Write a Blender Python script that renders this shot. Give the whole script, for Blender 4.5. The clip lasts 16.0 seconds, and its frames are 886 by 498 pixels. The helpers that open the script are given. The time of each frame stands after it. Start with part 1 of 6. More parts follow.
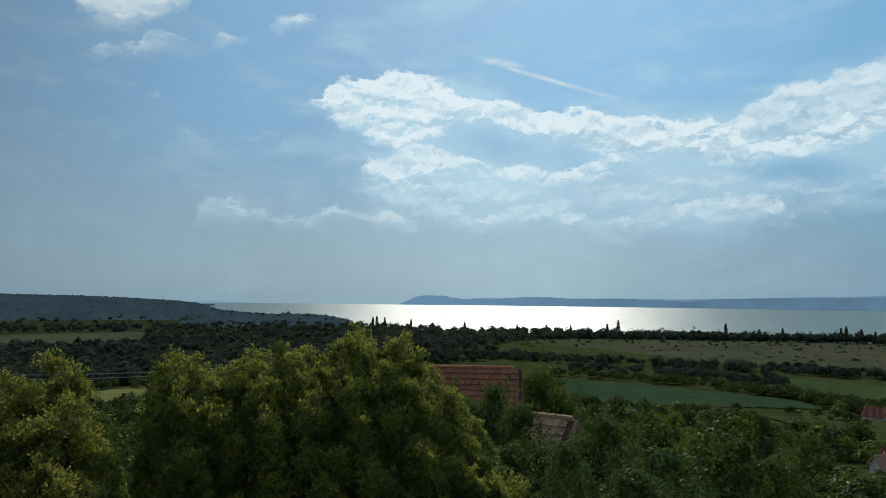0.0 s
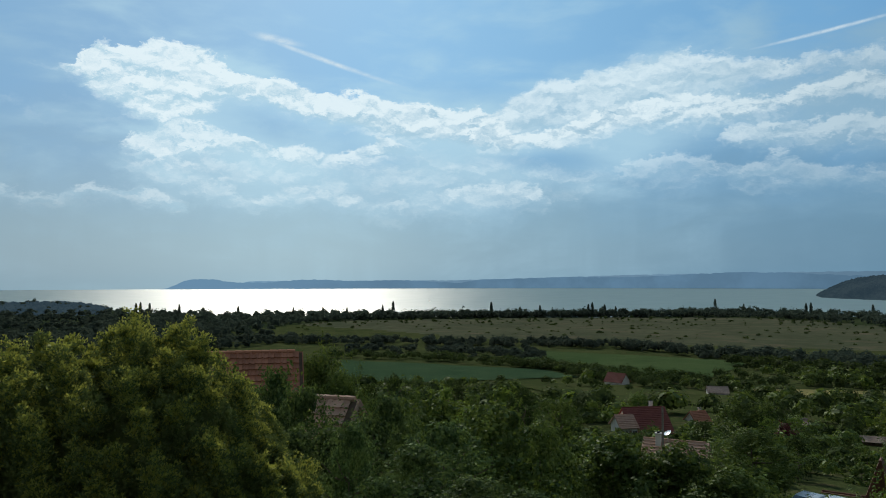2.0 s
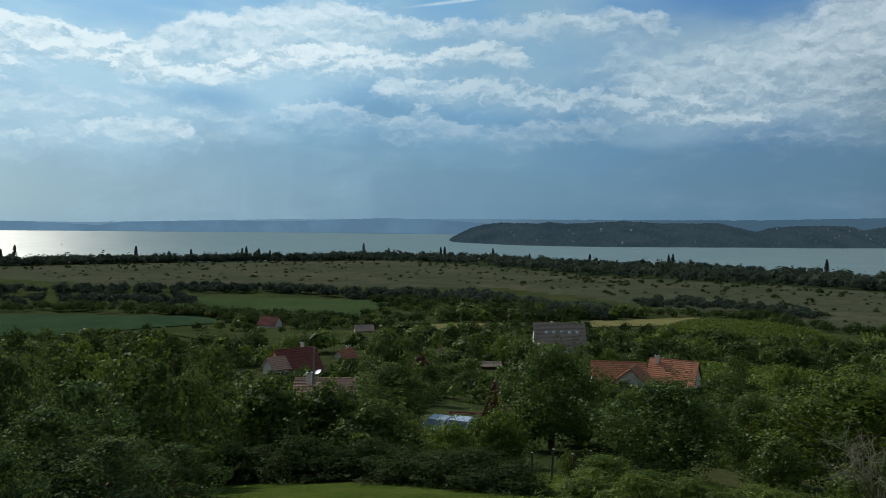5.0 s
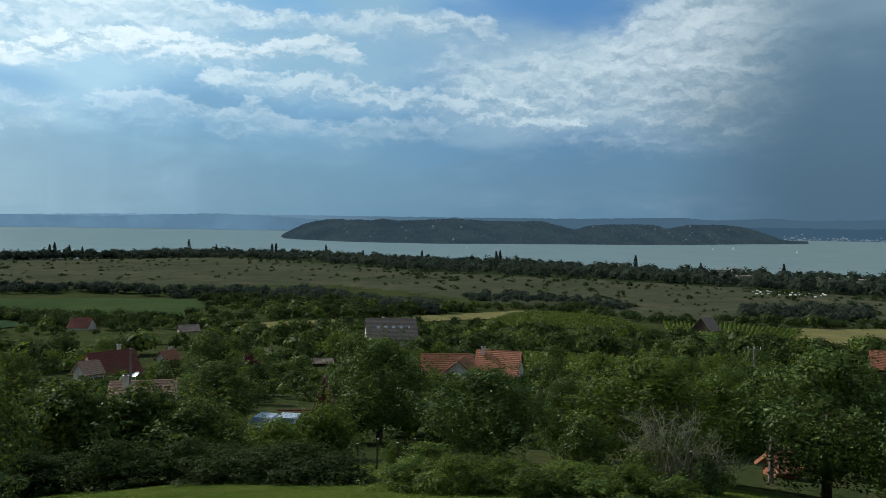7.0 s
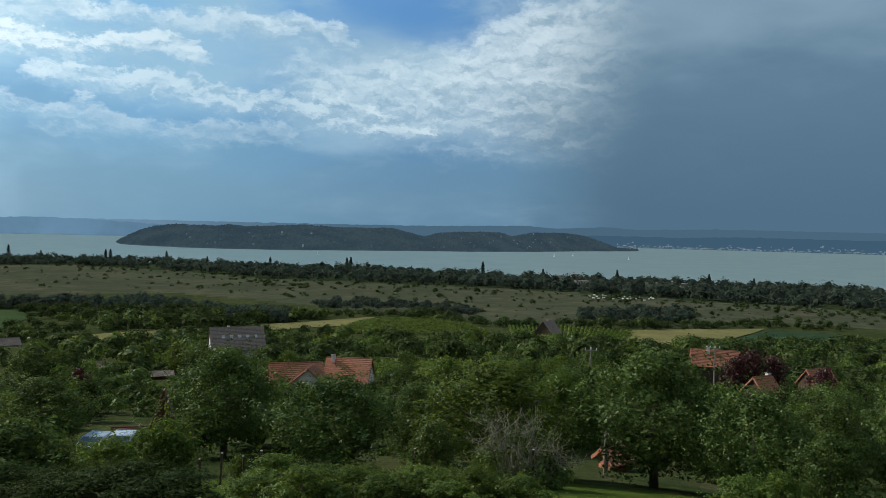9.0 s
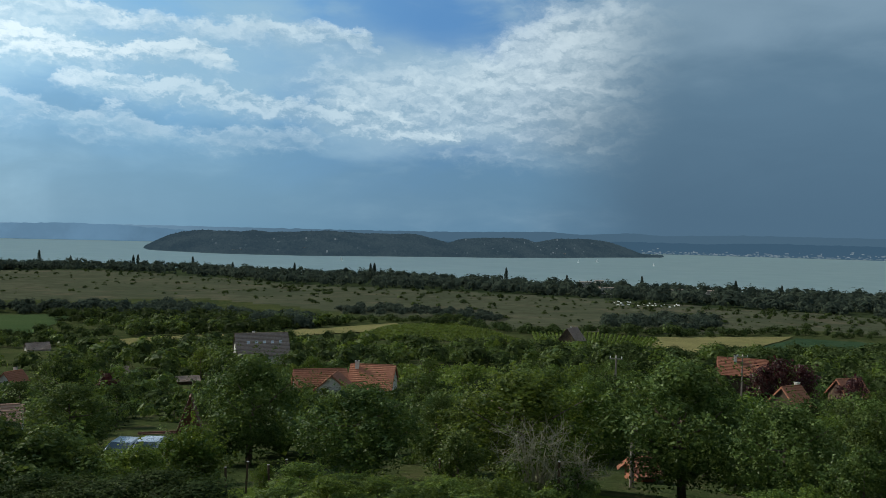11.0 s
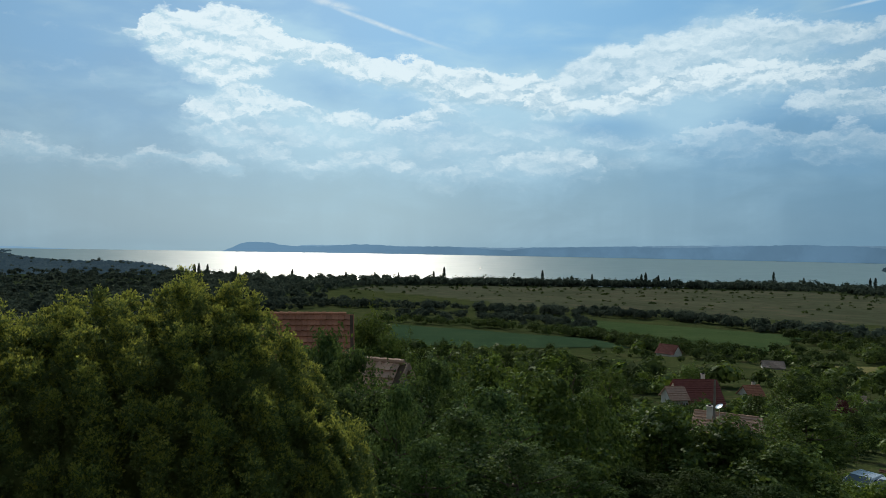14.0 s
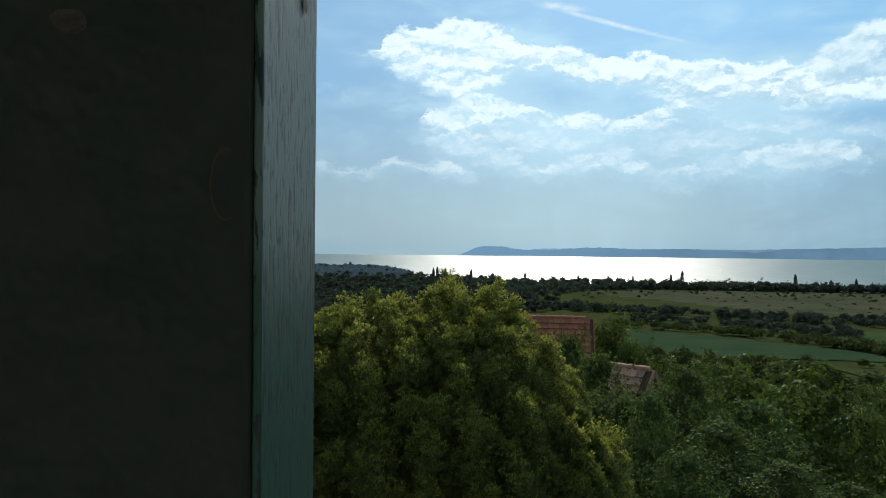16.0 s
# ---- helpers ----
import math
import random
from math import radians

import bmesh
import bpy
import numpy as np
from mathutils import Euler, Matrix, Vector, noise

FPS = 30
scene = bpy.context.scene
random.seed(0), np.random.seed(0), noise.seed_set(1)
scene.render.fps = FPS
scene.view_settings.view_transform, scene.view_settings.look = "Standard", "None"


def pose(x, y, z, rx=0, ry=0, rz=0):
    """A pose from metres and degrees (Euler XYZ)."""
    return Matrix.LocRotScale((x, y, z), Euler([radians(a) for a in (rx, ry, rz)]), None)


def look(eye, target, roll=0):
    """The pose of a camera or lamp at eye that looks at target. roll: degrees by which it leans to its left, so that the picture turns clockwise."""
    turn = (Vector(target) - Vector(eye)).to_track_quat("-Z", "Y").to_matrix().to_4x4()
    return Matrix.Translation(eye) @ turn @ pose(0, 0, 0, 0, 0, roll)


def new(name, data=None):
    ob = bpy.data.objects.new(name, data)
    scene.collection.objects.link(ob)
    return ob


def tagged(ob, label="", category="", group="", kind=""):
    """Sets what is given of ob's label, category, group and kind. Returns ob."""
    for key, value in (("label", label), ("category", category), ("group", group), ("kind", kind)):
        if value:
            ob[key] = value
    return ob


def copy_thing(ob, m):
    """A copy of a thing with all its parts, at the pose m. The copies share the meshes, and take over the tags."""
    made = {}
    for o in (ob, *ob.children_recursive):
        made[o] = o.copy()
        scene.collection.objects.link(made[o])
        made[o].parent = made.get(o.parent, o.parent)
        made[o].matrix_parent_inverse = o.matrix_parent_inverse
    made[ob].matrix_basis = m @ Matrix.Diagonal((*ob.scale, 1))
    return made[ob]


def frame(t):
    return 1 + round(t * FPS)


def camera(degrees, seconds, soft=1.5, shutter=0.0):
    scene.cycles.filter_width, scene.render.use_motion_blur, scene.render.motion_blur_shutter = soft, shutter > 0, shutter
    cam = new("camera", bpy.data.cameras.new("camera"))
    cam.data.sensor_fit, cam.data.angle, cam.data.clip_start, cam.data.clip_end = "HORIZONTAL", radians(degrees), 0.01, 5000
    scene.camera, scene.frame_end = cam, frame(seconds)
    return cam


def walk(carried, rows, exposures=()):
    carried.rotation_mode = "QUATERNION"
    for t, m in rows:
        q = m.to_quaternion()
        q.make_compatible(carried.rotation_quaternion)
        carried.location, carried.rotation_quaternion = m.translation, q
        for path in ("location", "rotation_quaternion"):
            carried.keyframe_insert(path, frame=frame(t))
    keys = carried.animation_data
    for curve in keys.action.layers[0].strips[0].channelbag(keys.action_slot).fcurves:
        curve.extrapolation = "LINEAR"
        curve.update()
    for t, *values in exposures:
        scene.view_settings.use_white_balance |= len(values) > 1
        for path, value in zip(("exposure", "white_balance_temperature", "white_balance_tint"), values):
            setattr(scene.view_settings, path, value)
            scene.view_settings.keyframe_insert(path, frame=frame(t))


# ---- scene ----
# ---- camera and walk ----
EYE = 50.0          # height of the eye over the lake
cam = camera(61.38, 16.0, soft=0.75)


def heading(x, y, z, bearing, tilt, lean):
    """Pose that looks along a bearing (degrees clockwise from +y) and a tilt above the horizon."""
    b, e = radians(bearing), radians(tilt)
    way = Vector((math.sin(b) * math.cos(e), math.cos(b) * math.cos(e), math.sin(e)))
    return look((x, y, z), Vector((x, y, z)) + way, lean)


# seconds, x, y, z, bearing, tilt, lean
PATH = [
    (0, 0.000, -0.000, 50.000, 8.28, 3.68, 0.62),
    (0.5, -0.071, 0.056, 50.003, 11.77, 3.51, 0.30),
    (1, -0.110, 0.166, 49.997, 15.84, 3.63, 0.21),
    (1.5, -0.147, 0.200, 49.983, 20.09, 2.91, -0.23),
    (2, -0.188, 0.154, 49.976, 25.33, 2.41, -0.10),
    (2.5, -0.182, 0.116, 49.974, 28.86, 0.49, 0.25),
    (3, -0.147, 0.124, 49.962, 30.95, -0.55, 0.29),
    (3.5, -0.044, 0.174, 49.963, 32.56, -0.84, 0.76),
    (4, -0.077, 0.202, 49.983, 39.42, -1.46, 0.52),
    (4.5, -0.130, 0.272, 49.974, 45.67, -1.61, 0.45),
    (5, -0.092, 0.318, 50.028, 51.38, -1.76, 0.66),
    (5.2, -0.083, 0.270, 50.009, 53.41, -1.84, 0.78),
    (7.5, -0.096, -0.114, 49.885, 66.98, -1.72, 1.10),
    (8, -0.069, -0.136, 49.886, 70.44, -1.62, 1.27),
    (8.5, -0.057, -0.128, 49.884, 73.19, -1.46, 1.41),
    (8.7, -0.063, -0.115, 49.877, 74.21, -1.27, 1.41),
    (9.7, -0.130, -0.100, 49.950, 76.90, -1.02, 1.50),
    (10.8, -0.030, -0.033, 50.024, 74.67, -0.92, 1.63),
    (11, -0.039, -0.021, 50.025, 73.71, -0.67, 1.48),
    (11.5, -0.083, 0.023, 50.061, 69.39, -0.49, 1.30),
    (12, -0.123, 0.053, 50.013, 62.38, -0.23, 1.53),
    (12.5, -0.124, -0.070, 49.955, 53.21, -0.13, 1.10),
    (13, -0.122, -0.001, 49.999, 44.57, 0.05, 1.20),
    (13.5, -0.110, 0.131, 49.959, 31.43, -0.13, 1.30),
    (14, -0.120, 0.226, 49.940, 21.39, -0.17, 1.00),
    (14.5, -0.205, 0.319, 49.938, 17.16, -0.49, 0.56),
    (15, -0.291, 0.380, 49.938, 13.41, -0.45, 0.36),
    (15.5, -0.387, 0.369, 49.936, 7.70, -0.25, 0.59),
    (16, -0.445, 0.383, 49.929, 3.74, -0.13, 0.49),
]
# the film camera sets its own exposure as it turns from the bright water to the dark slope
walk(cam, [(r[0], heading(*r[1:])) for r in PATH],
     exposures=[(0, -0.12), (1.0, -0.22), (2.0, -0.06), (3.0, 0.06), (4.3, -0.05), (5.0, -0.04), (6.2, 0.05), (7.5, 0.20), (8.5, 0.26), (10.0, 0.20), (11.0, 0.17), (11.5, 0.10), (12.0, -0.02), (13.0, -0.07), (14.0, -0.05), (15.5, 0.07), (16.0, 0.18)])


# ---- world, sun ----
SUN_BEARING, SUN_HEIGHT = 13.0, 34.0


class Nodes:
    """Small helper to write node trees in few lines."""

    def __init__(self, tree):
        self.tree = tree
        tree.nodes.clear()

    def add(self, kind):
        return self.tree.nodes.new(kind)

    def put(self, socket, value):
        if isinstance(value, bpy.types.NodeSocket):
            self.tree.links.new(value, socket)
        else:
            socket.default_value = value

    def math(self, op, a, b=0.0, c=0.0, clamp=False):
        n = self.add("ShaderNodeMath")
        n.operation, n.use_clamp = op, clamp
        for s, v in zip(n.inputs, (a, b, c)):
            self.put(s, v)
        return n.outputs[0]

    def ramp(self, v, a, b, lo=0.0, hi=1.0, smooth=True):
        n = self.add("ShaderNodeMapRange")
        n.interpolation_type = "SMOOTHSTEP" if smooth else "LINEAR"
        for s, x in zip(n.inputs, (v, a, b, lo, hi)):
            self.put(s, x)
        return n.outputs[0]

    def mix(self, f, a, b, blend="MIX"):
        n = self.add("ShaderNodeMix")
        n.data_type, n.blend_type = "RGBA", blend
        self.put(n.inputs[0], f)
        for s, v in ((n.inputs[6], a), (n.inputs[7], b)):
            self.put(s, v if isinstance(v, bpy.types.NodeSocket) else (*v[:3], 1))
        return n.outputs[2]

    def noise(self, vec, scale, detail=4.0, rough=0.55, distort=0.0, out=0):
        n = self.add("ShaderNodeTexNoise")
        if vec is not None:
            self.put(n.inputs["Vector"], vec)
        n.inputs["Scale"].default_value, n.inputs["Detail"].default_value = scale, detail
        n.inputs["Roughness"].default_value, n.inputs["Distortion"].default_value = rough, distort
        return n.outputs[out]


def make_world():
    world = bpy.data.worlds.new("sky")
    world.use_nodes = True
    scene.world = world
    k = Nodes(world.node_tree)
    sky = k.add("ShaderNodeTexSky")
    sky.sky_type, sky.sun_disc = "NISHITA", False
    sky.sun_elevation, sky.sun_rotation = radians(SUN_HEIGHT), radians(SUN_BEARING)
    sky.altitude, sky.air_density, sky.dust_density, sky.ozone_density = 150.0, 1.0, 2.0, 1.5
    co = k.add("ShaderNodeTexCoord").outputs["Generated"]
    sep = k.add("ShaderNodeSeparateXYZ")
    k.put(sep.inputs[0], co)
    # bearing and height above the horizon, in degrees
    A = k.math("MULTIPLY", k.math("ARCTAN2", sep.outputs[0], sep.outputs[1]), 57.2958)
    E = k.math("MULTIPLY", k.math("ARCSINE", sep.outputs[2]), 57.2958)
    comb = k.add("ShaderNodeCombineXYZ")
    k.put(comb.inputs[0], A)
    k.put(comb.inputs[1], E)
    AE = comb.outputs[0]

    def blob(a, e, ra, re, turn=0.0, edge=0.0):
        """1 in the middle of a leaning ellipse of the sky, 0 outside."""
        m = k.add("ShaderNodeMapping")
        m.vector_type = "TEXTURE"
        k.put(m.inputs["Vector"], AE)
        m.inputs["Location"].default_value = (a, e, 0)
        m.inputs["Rotation"].default_value = (0, 0, radians(turn))
        m.inputs["Scale"].default_value = (ra, re, 1)
        v = k.add("ShaderNodeVectorMath")
        v.operation = "LENGTH"
        k.put(v.inputs[0], m.outputs[0])
        return k.ramp(v.outputs["Value"], 1.0, edge)

    def total(parts, op="MAXIMUM"):
        s = parts[0]
        for p in parts[1:]:
            s = k.math(op, s, p)
        return s

    def stretched(sx, sy, turn=0.0):
        m = k.add("ShaderNodeMapping")
        k.put(m.inputs["Vector"], AE)
        m.inputs["Scale"].default_value = (sx, sy, 1)
        m.inputs["Rotation"].default_value = (0, 0, radians(turn))
        return m.outputs[0]

    def by_bearing(rows):
        """Colour that changes with the bearing: rows of bearing, r, g, b."""
        n = k.add("ShaderNodeValToRGB")
        k.put(n.inputs[0], k.ramp(A, -180.0, 180.0, smooth=False))
        # behind the view, unseen, broken cloud is made up to set the fill light
        rows = [(-120, 0.27, 0.31, 0.35), (-70, 0.24, 0.30, 0.35)] + rows + [(135, 0.20, 0.26, 0.32), (170, 0.26, 0.30, 0.34)]
        e = n.color_ramp.elements
        while len(e) < len(rows):
            e.new(0.5)
        for el, (a, *c) in zip(e, rows):
            el.position, el.color = (a + 180) / 360, (*c, 1)
        n.color_ramp.interpolation = "EASE"
        v = k.add("ShaderNodeVectorMath")
        v.operation = "SCALE"
        k.put(v.inputs[0], n.outputs[0])
        v.inputs["Scale"].default_value = 10.0
        return v.outputs[0]

    wide = k.noise(stretched(0.09, 0.24, 4), 1.0, 6.0, 0.6, 0.6)
    wisps = k.noise(stretched(0.13, 0.36, 5), 1.0, 6.0, 0.52, 0.25)
    fine = k.noise(stretched(0.9, 1.7), 1.0, 5.0, 0.58, 0.2)
    rays = k.noise(stretched(0.33, 0.05, 9), 1.0, 3.0, 0.5)
    # ragged outlines: bearing and height pushed about by noise
    push = k.add("ShaderNodeVectorMath")
    push.operation = "MULTIPLY_ADD"
    k.put(push.inputs[0], k.noise(stretched(0.42, 0.70), 1.0, 10.0, 0.68, out=1))
    push.inputs[1].default_value = (4.4, 2.7, 0)
    k.put(push.inputs[2], AE)
    back = k.add("ShaderNodeVectorMath")
    back.operation = "SUBTRACT"
    k.put(back.inputs[0], push.outputs[0])
    back.inputs[1].default_value = (2.2, 1.35, 0)
    rag = k.add("ShaderNodeSeparateXYZ")
    k.put(rag.inputs[0], back.outputs[0])
    RA, RE = rag.outputs[0], rag.outputs[1]

    def heads(lift):
        """Rounded heads of cloud, drawn out sideways; lift looks a little higher up."""
        m = k.add("ShaderNodeMapping")
        k.put(m.inputs["Vector"], back.outputs[0])
        m.inputs["Location"].default_value = (0, lift, 0)
        m.inputs["Scale"].default_value = (0.40, 0.74, 1)
        return k.noise(m.outputs[0], 1.0, 7.0, 0.56)

    body = heads(0.0)
    relief = k.math("SUBTRACT", body, heads(0.32))
    swell = k.math("MULTIPLY_ADD", body, 3.4, -1.7)

    def band(rows, crisp, blur, rough):
        """A bank of cloud: rows of bearing, upper and lower edge. Gives its cover and the place within it, 0 below to 1 above."""
        n = k.add("ShaderNodeValToRGB")
        k.put(n.inputs[0], k.ramp(RA, -30.0, 110.0, smooth=False))
        e = n.color_ramp.elements
        while len(e) < len(rows):
            e.new(0.5)
        for el, (az, hi, lo) in zip(e, rows):
            el.position, el.color = (az + 30) / 140, (hi / 25, lo / 25, 0, 1)
        rgb = k.add("ShaderNodeSeparateXYZ")
        k.put(rgb.inputs[0], n.outputs[0])
        hi, lo = k.math("MULTIPLY", rgb.outputs[0], 25.0), k.math("MULTIPLY", rgb.outputs[1], 25.0)
        above = k.math("MULTIPLY_ADD", swell, rough, k.math("SUBTRACT", hi, RE))
        under = k.math("MULTIPLY_ADD", swell, rough, k.math("SUBTRACT", RE, lo))
        cover = k.math("MULTIPLY", k.ramp(above, -crisp * 0.4, crisp), k.ramp(under, -blur * 0.7, blur))
        return cover, k.math("DIVIDE", k.math("SUBTRACT", RE, lo), k.math("MAXIMUM", k.math("SUBTRACT", hi, lo), 0.5), clamp=True)

    # clear air: blue overhead, pale and dull towards the horizon
    high_air = by_bearing([(-30, 0.14, 0.26, 0.39), (-4, 0.19, 0.41, 0.65), (22, 0.22, 0.50, 0.78), (50, 0.17, 0.41, 0.68), (74, 0.085, 0.235, 0.48), (86, 0.125, 0.245, 0.375), (105, 0.095, 0.19, 0.30)])
    low_air = by_bearing([(-30, 0.19, 0.31, 0.40), (-6, 0.225, 0.38, 0.485), (14, 0.275, 0.475, 0.60), (32, 0.185, 0.365, 0.50), (52, 0.118, 0.268, 0.405), (76, 0.090, 0.208, 0.33), (105, 0.070, 0.145, 0.225)])
    base = k.mix(k.ramp(k.math("MULTIPLY_ADD", wide, 7.0, E), 5.0, 19.0), low_air, high_air)
    base = k.mix(0.07, base, sky.outputs[0])
    pale = by_bearing([(-30, 0.25, 0.37, 0.46), (10, 0.50, 0.74, 0.87), (40, 0.42, 0.65, 0.80), (54, 0.27, 0.455, 0.60), (72, 0.28, 0.43, 0.545), (86, 0.36, 0.49, 0.57), (105, 0.11, 0.20, 0.29)])
    base = k.mix(k.math("MULTIPLY", k.ramp(wisps, 0.44, 0.74), k.ramp(E, 3.0, 10.0, 0.10, 0.45)), base, pale)
    # the broad thin deck that the heaps stand in
    deck = total([blob(10, 11.5, 17, 7.5, -14), blob(27, 10.5, 20, 7.5, 0), blob(40, 12.5, 20, 8, 10), blob(56, 12.5, 20, 8, 0), blob(70, 12, 15.5, 9, 0)])
    deck_mask = k.math("MULTIPLY", k.ramp(k.math("ADD", deck, k.math("MULTIPLY_ADD", wisps, 1.3, -0.65)), 0.10, 0.95), k.math("SUBTRACT", 1.0, total([blob(72.3, 16.4, 8.5, 3.2, -8), blob(13, 11.4, 8, 2.2, -10), blob(33, 9.0, 7, 1.3, 0)])))
    base = k.mix(k.math("MULTIPLY", deck_mask, 0.85), base, pale)
    # slanting shafts of light under the clouds
    base = k.mix(k.math("MULTIPLY", k.math("MULTIPLY", k.ramp(rays, 0.40, 0.75), k.ramp(wide, 0.35, 0.6)), k.math("MULTIPLY", k.ramp(E, 11.0, 5.0, 0.0, 0.20), k.ramp(A, 62.0, 40.0))), base, pale)
    white = by_bearing([(-30, 0.59, 0.69, 0.74), (4, 0.81, 0.94, 0.99), (40, 0.76, 0.90, 0.96), (60, 0.53, 0.67, 0.75), (72, 0.55, 0.68, 0.75), (84, 0.58, 0.69, 0.74), (92, 0.30, 0.40, 0.46), (105, 0.13, 0.22, 0.31)])
    grey = by_bearing([(-30, 0.34, 0.46, 0.55), (4, 0.47, 0.69, 0.82), (40, 0.37, 0.57, 0.71), (66, 0.25, 0.395, 0.515), (84, 0.27, 0.38, 0.46), (92, 0.18, 0.28, 0.37), (105, 0.105, 0.19, 0.285)])
    col = base
    SMALL_HEAPS = [(-19.1, 18.9, 19.8), (-18.2, 19.8, 19.3), (-17.5, 20.9, 18.6), (-16.1, 21.4, 18.2), (-14.0, 21.6, 19.0), (-12.1, 21.1, 20.2), (-10.5, 20.5, 21.3), (-9.2, 18.1, 18.5), (-8.0, 18.95, 18.4),
                   (-6.8, 18.6, 18.9), (-5.7, 19.2, 19.7), (-4.7, 20.35, 19.4), (-2.6, 20.8, 19.9), (-1.3, 20.0, 20.7)]
    LAST_HEAP = [(60.4, 11.5, 12.1), (63.5, 12.7, 10.9), (66.3, 13.0, 9.0), (70.1, 13.4, 7.8), (73.5, 13.9, 7.2), (76.5, 14.6, 6.9), (79.0, 16.5, 6.8), (82.0, 17.8, 6.7), (88.0, 18.0, 6.5), (96.0, 17.0, 7.5), (104.0, 9.0, 10.0)]
    CREST_CLOUD = [(-2.7, 14.5, 14.8), (-1.2, 15.4, 13.95), (0.1, 16.4, 13.2), (2.2, 16.6, 12.0), (4.4, 16.9, 11.3), (7.1, 16.5, 11.7), (8.4, 16.1, 13.0), (10.2, 15.0, 13.5), (13.2, 14.9, 12.4),
                   (15.9, 14.1, 12.0), (20.1, 14.2, 11.3), (23.0, 13.6, 10.6), (28.3, 13.2, 10.7), (29.4, 12.5, 10.55), (30.9, 11.25, 10.4), (32.0, 10.2, 10.5)]
    HIGH_BANK = [(27.7, 11.8, 12.3), (30.2, 13.6, 10.5), (33.5, 15.0, 11.05), (37.3, 15.5, 11.4), (40.3, 16.4, 12.1), (43.7, 16.5, 12.9), (46.3, 15.9, 13.3), (50.6, 15.1, 13.7), (54.7, 15.2, 13.95),
                 (59.6, 15.8, 13.9), (62.7, 16.0, 13.9), (67.9, 15.2, 13.8), (69.6, 13.3, 14.0)]
    BRIGHT_RIDGE = [(26.4, 10.7, 11.5), (28.1, 11.8, 10.0), (31.0, 11.4, 9.9), (33.5, 11.4, 9.8), (36.9, 12.6, 10.55), (39.4, 12.95, 11.2), (42.0, 13.5, 11.3), (43.7, 13.7, 11.3), (46.7, 12.9, 10.9),
                    (49.3, 12.9, 11.7), (52.3, 13.4, 11.8), (55.6, 14.1, 12.3), (56.8, 13.5, 11.5), (58.5, 11.6, 12.4)]
    SECOND_RIDGE = [(43.8, 9.2, 10.4), (46.8, 10.9, 9.6), (50.6, 11.25, 9.2), (54.0, 11.1, 8.9), (56.5, 10.8, 8.7), (59.7, 10.6, 8.6), (62.8, 10.2, 8.2), (65.4, 10.3, 7.7), (68.0, 10.1, 7.6),
                    (70.7, 9.3, 7.3), (73.7, 8.2, 7.3), (76.2, 8.1, 8.9)]
    TAIL = [(1.1, 9.2, 10.3), (2.8, 10.6, 8.4), (4.5, 11.5, 8.2), (6.3, 11.9, 8.9), (8.5, 11.1, 9.0), (12.0, 10.05, 8.9), (15.9, 9.85, 8.7), (17.6, 9.5, 8.5), (19.3, 10.3, 8.9), (20.8, 11.3, 9.5), (22.2, 10.5, 9.6), (23.8, 8.8, 10.0)]
    THIRD_RIDGE = [(36.5, 7.2, 8.5), (39.5, 8.7, 6.85), (42.9, 9.0, 6.9), (45.9, 8.5, 7.5), (47.2, 8.8, 6.7), (50.6, 8.6, 6.7), (54.4, 7.3, 6.0), (57.3, 7.8, 6.0), (60.5, 7.9, 6.1), (63.6, 8.2, 7.0), (66.6, 6.9, 7.7)]
    HIGH_FLECKS = [(-18.6, 16.0, 17.0), (-17.6, 16.9, 16.4), (-14.8, 17.3, 16.9), (-13.5, 18.2, 16.9), (-11.6, 18.4, 17.7), (-10.9, 17.5, 18.3)]
    LOW_HEADS = [(-10.4, 6.0, 6.7), (-10.0, 6.7, 5.6), (-8.9, 6.8, 5.45), (-6.8, 6.8, 5.6), (-4.8, 6.2, 5.6), (-2.3, 6.1, 5.5), (0.3, 6.7, 5.75), (4.2, 6.8, 5.6), (5.5, 6.1, 4.8), (7.7, 4.6, 5.7)]
    LOW_BANK = [(2.0, 7.7, 8.8), (3.7, 8.8, 7.8), (7.2, 7.8, 6.7), (8.9, 7.6, 6.1), (10.3, 6.1, 5.0), (13.3, 6.7, 5.3), (15.9, 7.0, 5.5), (18.9, 6.8, 5.3), (20.1, 5.7, 4.8), (23.0, 6.5, 5.2), (27.8, 7.2, 5.35),
                (30.8, 7.7, 5.3), (33.0, 7.0, 5.6), (34.8, 5.2, 6.5)]
    THIN_VEIL = [(1.0, 8.5, 9.0), (4.0, 10.0, 6.0), (13.0, 9.2, 5.5), (22.0, 9.6, 5.0), (30.0, 9.0, 5.6), (36.0, 8.0, 6.0), (40.0, 7.2, 7.5)]
    # bank, crispness above and below in degrees, roughness, cover, how white; the thin high banks show little relief
    for rows, crisp, blur, rough, most, bright in (
            (THIN_VEIL, 1.6, 2.2, 0.8, 0.55, 0.25), (HIGH_BANK, 0.5, 1.3, 0.40, 0.80, 0.48), (LAST_HEAP, 2.2, 2.8, 1.0, 0.80, 0.48), (SMALL_HEAPS, 0.5, 0.9, 0.35, 0.86, 0.5), (LOW_BANK, 0.5, 1.2, 0.45, 0.58, 0.36),
            (HIGH_FLECKS + LOW_HEADS, 0.4, 0.9, 0.28, 0.46, 0.40), (THIRD_RIDGE, 0.5, 0.9, 0.85, 0.42, 0.42), (TAIL, 0.35, 1.0, 0.40, 0.80, 0.50), (SECOND_RIDGE, 0.40, 0.9, 0.65, 0.68, 0.46), (BRIGHT_RIDGE, 0.28, 0.8, 0.30, 0.92, 0.62), (CREST_CLOUD, 0.28, 0.8, 0.40, 0.95, 0.55)):
